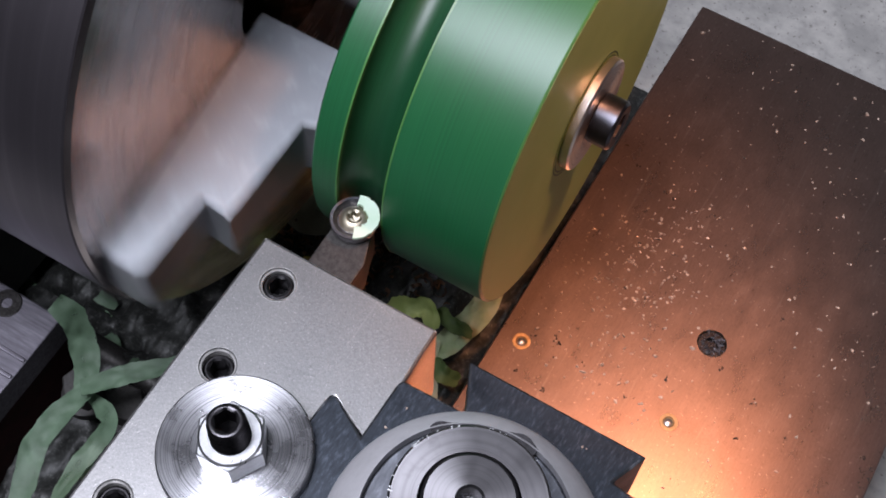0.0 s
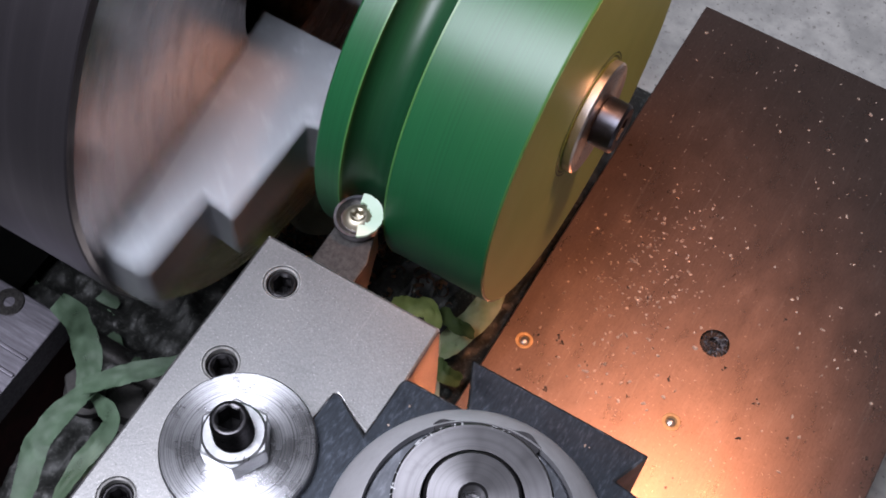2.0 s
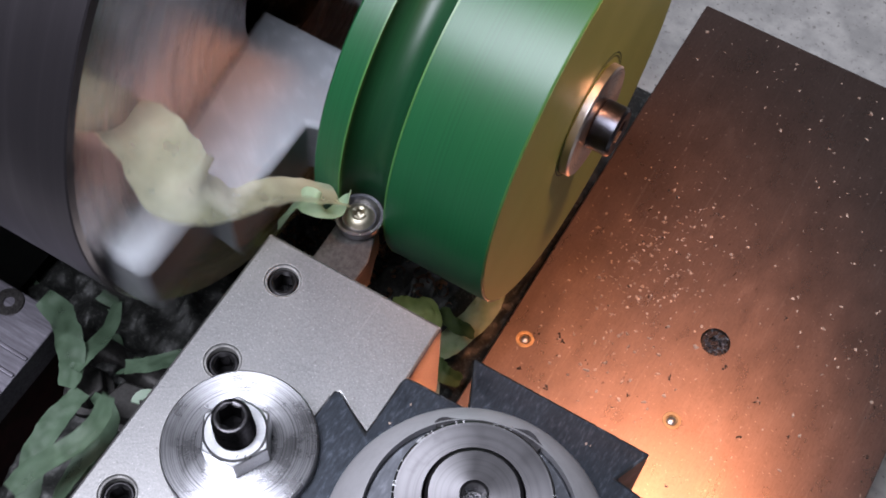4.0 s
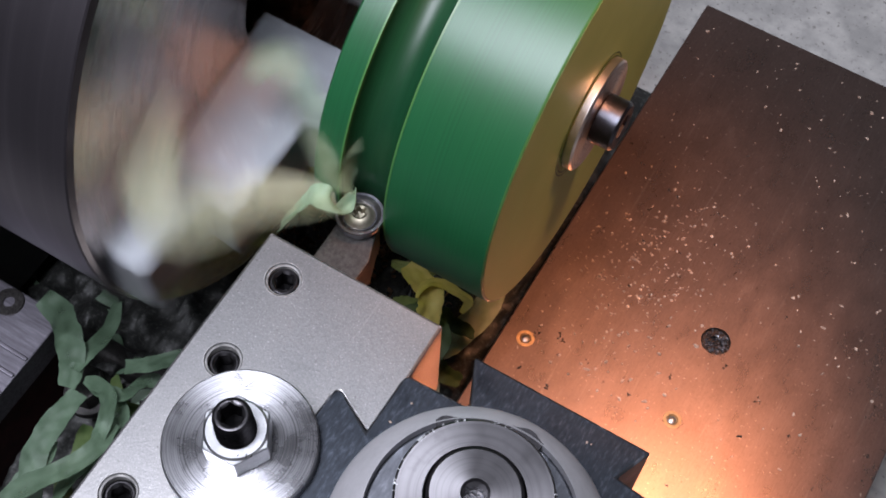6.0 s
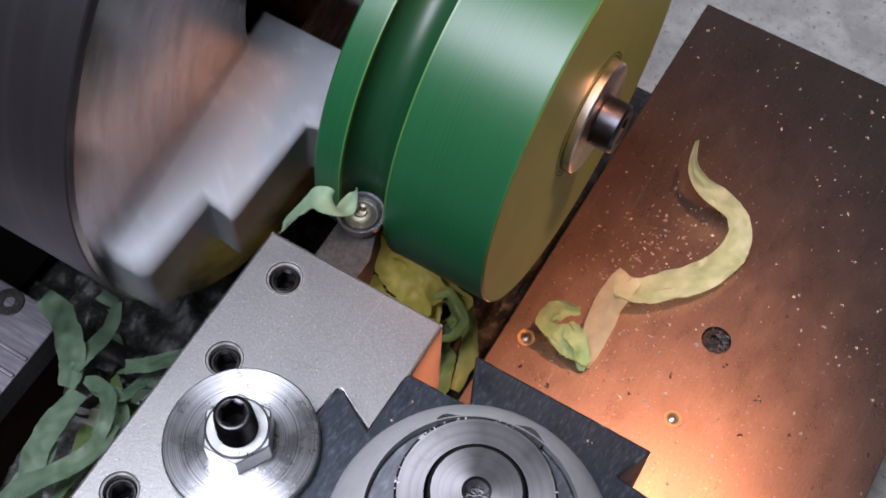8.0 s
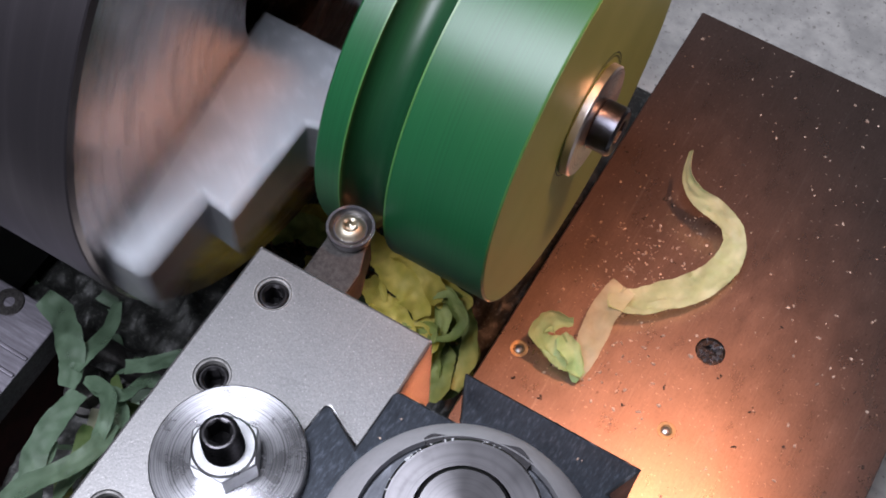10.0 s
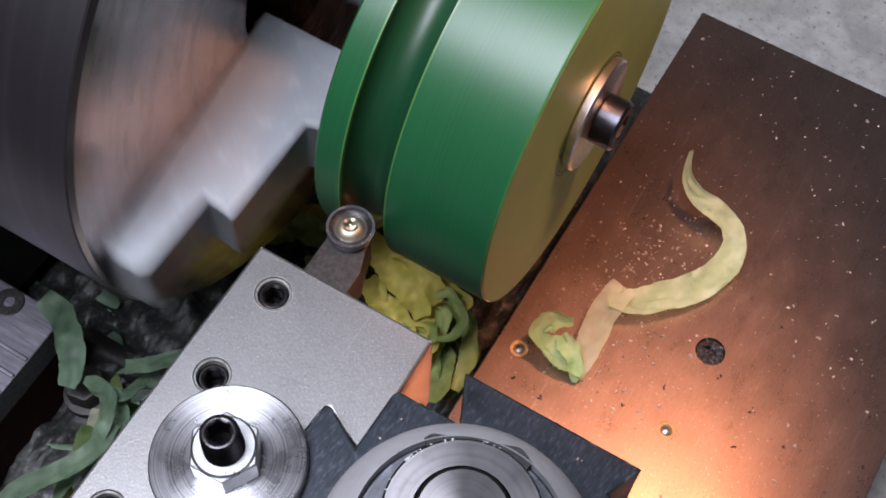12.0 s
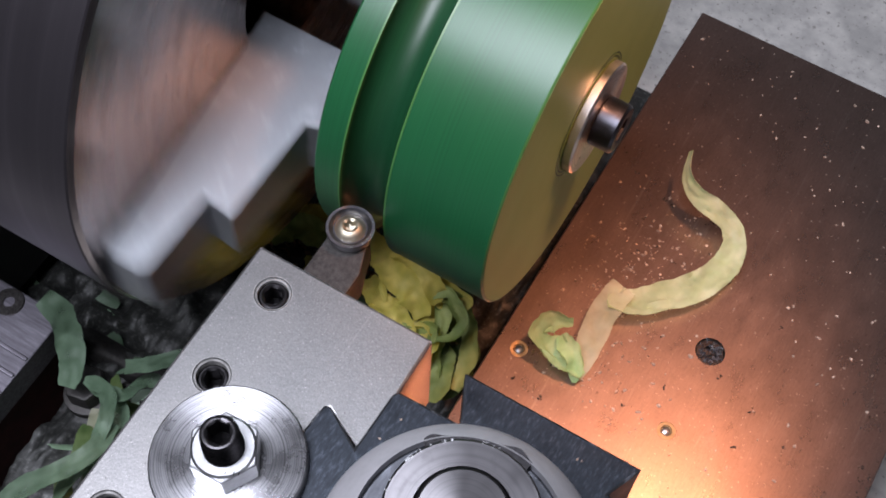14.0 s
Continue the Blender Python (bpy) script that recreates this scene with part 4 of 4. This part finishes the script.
def plate_shaving():
    """The long shaving that lies on the cross slide, folded twice near its torn end."""
    t = thing("plastic_shaving", (-25, 210, 0), "long curled yellow-green plastic shaving lying on the cross slide", "shaving", "plastic shavings")
    curve = [(-38.8, 251.0, 19), (-36.5, 243.7, 17), (-31.3, 239.9, 14), (-23.9, 238.9, 12), (-17.0, 238.2, 9), (-12.3, 234.0, 7), (-11.1, 226.0, 5.5), (-14.3, 215.9, 5), (-20.2, 207.4, 5), (-27.2, 200.1, 5.5), (-32.7, 195.2, 6), (-38.9, 192.6, 8)]
    bm = ribbon_mesh(curve, 10.5, 41, (70, 62, 48, 20, 5, 0, 0, -5, 0, 5, 10, 0), 0.10, 130, 5.0, 0.10, (0.22, 0.42, 0.56, 0.68, 0.74, 0.76, 0.85, 1.0, 1.02, 1.0, 0.95, 0.8))
    part("curved_strip", bm, CHIP_LANDED, t, "pale yellow-green strip rising to a pointed tip", 60)
    bm = ribbon_mesh([(-36.2, 198.5, 8.5), (-37.7, 190.0, 7.5), (-37.4, 182.0, 6), (-36.6, 173.6, 4.5), (-35.2, 164.4, 2.2)], 9.4, 44, (0, 4, -4, 0), 0.05, 60, 3.0, 0.10, (0.95, 1.05, 1, 0.9, 0.35))
    part("folded_strip", bm, CHIP_THIN, t, "thin see-through strip folded under", 60)
    bm = ribbon_mesh([(-33.8, 165.5, 4), (-40.6, 167.2, 5.5), (-47.7, 167.4, 7), (-51.8, 169.8, 9), (-50.6, 174.2, 11), (-44.0, 177.0, 12)], 7.6, 47, (10, -5, 15, 30, 45), 0.12, 60, 7.0, 0.55, (0.35, 1.15, 1.05, 0.85, 0.9, 0.45))
    part("torn_end", bm, CHIP_TORN, t, "green torn end bent into a hook", 60)
    bm = ribbon_mesh([(-45.5, 172.5, 9), (-41.5, 169.8, 8), (-37.5, 167.0, 6), (-35.0, 163.0, 2)], 7.0, 49, (30, -10, 20), 0.10, 40, 6.0, 0.4, (0.5, 1.0, 0.9, 0.2))
    part("torn_flap", bm, CHIP_TORN, t, "green flap folded over the end", 60)
    return t


def flying():
    """Shavings that come off the tool; each is built with its root at the cutting edge."""
    root = (-93.5, 131.0, 108.5)
    G = "flying shavings"
    curl_chip = ribbon("curled_shaving", [(-94.1, 127.5, 112), (-92.7, 120.9, 113), (-94.0, 117.8, 119), (-97.8, 116.9, 120), (-101.8, 114.9, 113), (-106.6, 113.3, 103)], 6.5, CHIP_CURL, "short pale green shaving curling off the tool", 51, (60, 20, -10, 20, 0), 0.15, root, group=G)
    long_chip = ribbon("long_shaving", [(-95.1, 124.0, 110), (-100.0, 111.4, 118), (-105.0, 98.6, 122), (-111.3, 91.3, 128), (-125.8, 95.1, 132), (-141.0, 93.0, 134), (-154.0, 86.8, 128), (-160.6, 95.8, 130), (-172.8, 97.4, 128)], 18, CHIP_FILM, "long pale shaving whipping off the tool", 52, (0, 30, -30, 20, -40, 20), 0.18, root, 70, group=G)
    loop_chip = ribbon("looped_shaving", [(-92.9, 125.8, 112), (-94.5, 119.1, 116), (-101.0, 114.3, 116), (-109.3, 111.0, 108), (-118.3, 105.5, 100), (-118.9, 98.3, 96)], 12, CHIP_MINT, "looped pale green shaving flying off the tool", 53, (20, -10, 20, -30), 0.2, root, 56, group=G)
    fold_chip = ribbon("folded_shaving", [(-89.7, 128.6, 112), (-86.1, 119.3, 116), (-84.2, 106.9, 122), (-89.6, 104.9, 124), (-97.2, 110.2, 122), (-102.9, 116.2, 120)], 10.5, CHIP_FOLD, "folded pale shaving bunched over the insert", 54, (10, -20, 0, 20), 0.22, root, 56, group=G)
    return curl_chip, long_chip, loop_chip, fold_chip


CHUCK, WHEEL, BOLT = chuck(), wheel(), clamp_bolt()
headstock()
saddle()
SLIDE_THING, HOLDER, NUT, TOOL, POST = cross_slide(), holder(), height_nut(), tool(), tool_post()
bed()
hex_bolts()
heap()
SCRAP = stuck_chip()
CARRIED = [SLIDE_THING, HOLDER, NUT, TOOL, POST] + plate_swarf()
PILE = left_pile()
GAP_LATE = gap_pile()
LANDED = plate_shaving()
CURL_CHIP, LONG_CHIP, LOOP_CHIP, FOLD_CHIP = flying()


# ---- what moves ----
FEED = [(0.0, 2.9), (0.5, 2.95), (1.0, 2.98), (1.5, 3.1), (2.0, 3.4), (2.5, 3.55), (3.0, 3.7), (5.5, 4.1), (6.0, 4.22), (6.5, 4.35), (7.0, 4.42),
        (7.5, 4.52), (8.0, 4.65), (8.4, 4.75), (8.9, 4.75), (9.4, 2.4), (9.9, 0.0), (10.3, 0.0), (12.9, 0.0), (13.4, -0.1), (14.0, -0.1)]


def feed(t):
    return float(np.interp(t, [a for a, _ in FEED], [b for _, b in FEED]))


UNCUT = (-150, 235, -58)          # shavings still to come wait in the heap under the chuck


def fly(ob, rows):
    """Keys a shaving: rows of seconds, place in mm, turn in degrees."""
    walk(ob, [(t, pose(x * MM, y * MM, z * MM, *turn)) for t, (x, y, z), turn in rows])


def motions():
    for ob in CARRIED:
        home = ob.location.copy()
        walk(ob, [(t, pose(home.x, home.y + d * MM, home.z)) for t, d in FEED])
    for ob in (CHUCK, WHEEL, BOLT):
        home = ob.location.copy()
        walk(ob, [(k / FPS, pose(*home, 40 * k)) for k in range(421)])

    # the scrap rides on the insert, then is swept off towards the chuck
    h = SCRAP.location / MM
    fly(SCRAP, [(0.0, (h.x, h.y + 2.9, h.z), (0, 0, 0)), (1.0, (h.x, h.y + 2.98, h.z), (0, 0, 0)), (2.0, (h.x, h.y + 3.4, h.z), (0, 0, 0)), (2.1, (h.x - 4, h.y, h.z + 5), (20, 30, 20)),
                (2.3, (-140, 118, 60), (60, 20, 80)), (2.5, (-160, 95, -36), (20, 10, 100)), (14.0, (-160, 95, -36), (20, 10, 100))])

    # the long shaving lands on the cross slide and then travels with it
    h = LANDED.location / MM
    start = (-90, 190, -62)
    rows = [(0.0, start, (0, 0, 30)), (6.55, start, (0, 0, 30)), (6.67, (-62, 172, 12), (0, 35, 40)), (6.8, (-42, 192, 12), (0, 15, 28)), (6.9, (h.x - 1, h.y - 1 + feed(6.9), 4), (0, 4, -2)),
            (7.0, (h.x, h.y + feed(7.0), h.z), (0, 0, -8)), (7.1, (h.x, h.y + feed(7.1), h.z), (0, 0, -4)), (7.3, (h.x, h.y + feed(7.3), h.z), (0, 0, 0))]
    rows += [(t, (h.x, h.y + d, h.z), (0, 0, 0)) for t, d in FEED if t > 7.3]
    fly(LANDED, rows)

    # shavings that drop into the gap under the wheel while the cut goes on
    for k, (t0, ob) in enumerate(GAP_LATE):
        h = ob.location / MM
        away = (h.x - 20, 235, -66)
        turn = (40 - 20 * (k % 5), 30, 60 - 25 * (k % 5))
        fly(ob, [(0.0, away, turn), (t0, away, turn), (t0 + 0.15, (h.x - 6, h.y + 6, h.z + 8), (15, -10, 20)), (t0 + 0.3, h, (0, 0, 0)), (14.0, h, (0, 0, 0))])

    def gone(place, turn):
        """A shaving slips off the pile, down under the tool holder."""
        x, y, z = place
        return [(11.6, place, turn), (11.72, (x + 22, y + 6, z - 4), (turn[0] + 10, turn[1], turn[2] + 15)), (11.85, (x + 55, y + 14, z - 24), (turn[0] + 10, turn[1] + 10, turn[2] + 30))]

    # the pile by the bed settles as new shavings fall on it
    for key, shift, turn, t0 in (("leaning", (-5, -2, 0), (0, 0, -4), 3.4), ("lower", (2, -3, 0), (0, 0, 8), 3.6), ("across", (14, -16, -14), (0, 0, 8), 3.5), ("hooked", (2, 2, 2), (0, 0, -6), 4.2)):
        ob = PILE[key]
        h = ob.location / MM
        to = (h.x + shift[0], h.y + shift[1], h.z + shift[2])
        rows = [(0.0, h, (0, 0, 0)), (t0, h, (0, 0, 0)), (t0 + 0.6, to, turn)]
        if key == "lower":
            rows += gone(to, turn)
        fly(ob, rows + [(14.0, rows[-1][1], rows[-1][2])])

    for k, ob in enumerate(PILE["fallen"]):
        h = ob.location / MM
        t0 = 3.3 + 0.22 * k
        away, turn = (h.x - 6, 215, -66), (30, 20 - 10 * k, 50)
        rows = [(0.0, away, turn), (t0, away, turn), (t0 + 0.2, (h.x, h.y + 20, h.z + 12), (10, 10, 20)), (t0 + 0.35, h, (0, 0, 0))]
        if k in (0, 5):
            rows += gone(h, (0, 0, 0))
        fly(ob, rows + [(14.0, rows[-1][1], rows[-1][2])])

    # shavings whipping off the cutting edge
    R = (-93.5, 131.0, 108.5)

    def tip(t, dx=0, dy=0, dz=0):
        return (R[0] + dx, R[1] + feed(t) + dy, R[2] + dz)

    def whip(t, turn, swing, at=(0, 0, 0)):
        """Three rows round t in which a shaving lashes by swing degrees about each axis."""
        f = 1 / FPS
        return [(t + k * f, tip(t, *at), tuple(a + k * s for a, s in zip(turn, swing))) for k in (-1, 0, 1)]

    low = (-168, 84, -40)
    fly(CURL_CHIP, [(0.0, (-92, 112, 62), (0, 60, 0)), (2.0, (-92, 112, 62), (0, 60, 0))] + whip(2.2, (0, 0, -6), (6, 4, 12)) + whip(2.4, (10, 5, -8), (10, 4, 10)) + [(2.5, (-100, 126, 88), (0, 40, 0)), (2.9, (-98, 125, 90), (0, 40, 0))]
        + whip(3.0, (25, -5, -12), (8, 4, 8)) + whip(3.6, (0, 0, -8), (10, 4, 14)) + whip(4.2, (15, -4, 0), (10, 4, 14)) + whip(4.8, (-10, 4, 6), (10, 4, 14)) + whip(5.4, (0, 0, -10), (8, 4, 8)) + whip(5.8, (10, 5, -5), (10, 4, 12))
        + whip(6.1, (0, 0, 5), (8, 4, 8)) + whip(6.5, (20, 0, -25), (16, 6, 16), (4, 2, -1)) + whip(6.8, (0, 0, 8), (10, 4, 10)) + whip(7.2, (0, 0, -5), (10, 4, 10)) + whip(7.5, (14, 4, -14), (12, 4, 14)) + whip(7.8, (0, 0, -4), (6, 2, 8))
        + [(8.0, tip(8), (0, 0, 0)), (8.1, tip(8.1), (4, 2, 4)), (8.2, tip(8.2), (10, 0, 20)), (8.4, (-110, 118, 104), (60, -40, 60)), (8.6, (-150, 96, 20), (110, -20, 80)), (8.8, low, (150, 0, 100)), (14.0, low, (150, 0, 100))])
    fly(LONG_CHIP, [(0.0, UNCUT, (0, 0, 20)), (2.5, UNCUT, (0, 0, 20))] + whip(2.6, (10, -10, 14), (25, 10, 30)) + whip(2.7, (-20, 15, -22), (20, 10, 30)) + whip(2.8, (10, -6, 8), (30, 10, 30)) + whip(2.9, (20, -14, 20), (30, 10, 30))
        + whip(3.0, (0, 0, -24), (45, 6, 22)) + whip(3.1, (15, 0, 4), (30, 8, 20)) + whip(3.2, (-30, 25, -35), (30, 10, 30)) + whip(3.5, (10, -6, 10), (40, 8, 25)) + whip(3.8, (-20, 10, -15), (40, 8, 25)) + whip(4.1, (20, -10, 20), (40, 8, 25))
        + whip(4.4, (-10, 0, -5), (40, 8, 25)) + whip(4.7, (20, 6, 10), (40, 8, 25)) + whip(5.0, (-20, 10, -20), (40, 8, 25)) + whip(5.3, (-10, 20, -30), (20, 8, 20)) + [(5.37, tip(5.37), (20, 10, 0)), (5.4, tip(5.4, -20, -10, -20), (30, -10, 10)),
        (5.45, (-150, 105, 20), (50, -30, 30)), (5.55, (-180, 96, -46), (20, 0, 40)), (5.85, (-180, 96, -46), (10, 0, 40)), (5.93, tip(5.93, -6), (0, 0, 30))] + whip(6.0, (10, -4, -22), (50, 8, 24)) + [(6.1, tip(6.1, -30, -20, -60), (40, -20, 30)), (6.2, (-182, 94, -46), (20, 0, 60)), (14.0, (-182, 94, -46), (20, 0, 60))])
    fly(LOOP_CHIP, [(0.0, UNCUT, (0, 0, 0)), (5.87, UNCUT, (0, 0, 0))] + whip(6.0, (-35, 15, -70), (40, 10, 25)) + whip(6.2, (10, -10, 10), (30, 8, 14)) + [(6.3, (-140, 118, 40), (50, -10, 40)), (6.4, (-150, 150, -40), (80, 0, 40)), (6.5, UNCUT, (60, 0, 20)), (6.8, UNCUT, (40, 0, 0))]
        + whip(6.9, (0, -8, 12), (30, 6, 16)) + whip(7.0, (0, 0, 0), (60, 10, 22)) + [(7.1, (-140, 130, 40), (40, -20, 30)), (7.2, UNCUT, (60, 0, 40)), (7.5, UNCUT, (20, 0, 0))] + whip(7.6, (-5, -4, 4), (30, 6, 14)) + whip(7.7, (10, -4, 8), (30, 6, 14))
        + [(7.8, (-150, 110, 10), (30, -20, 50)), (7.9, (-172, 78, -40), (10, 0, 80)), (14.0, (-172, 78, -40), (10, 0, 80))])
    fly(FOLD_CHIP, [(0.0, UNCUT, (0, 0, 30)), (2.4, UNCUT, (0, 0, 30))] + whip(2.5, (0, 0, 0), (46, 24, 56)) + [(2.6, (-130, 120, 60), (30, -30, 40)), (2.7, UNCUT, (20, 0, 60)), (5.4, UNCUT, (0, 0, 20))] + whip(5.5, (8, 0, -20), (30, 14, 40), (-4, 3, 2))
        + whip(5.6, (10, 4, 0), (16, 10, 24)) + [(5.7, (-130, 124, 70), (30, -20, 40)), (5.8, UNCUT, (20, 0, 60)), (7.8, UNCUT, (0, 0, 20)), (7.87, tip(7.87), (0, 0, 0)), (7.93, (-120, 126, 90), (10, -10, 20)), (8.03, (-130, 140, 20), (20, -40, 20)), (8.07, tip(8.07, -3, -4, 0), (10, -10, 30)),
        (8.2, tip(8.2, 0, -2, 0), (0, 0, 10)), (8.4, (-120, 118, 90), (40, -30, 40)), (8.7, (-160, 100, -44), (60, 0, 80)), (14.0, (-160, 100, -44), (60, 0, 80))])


motions()
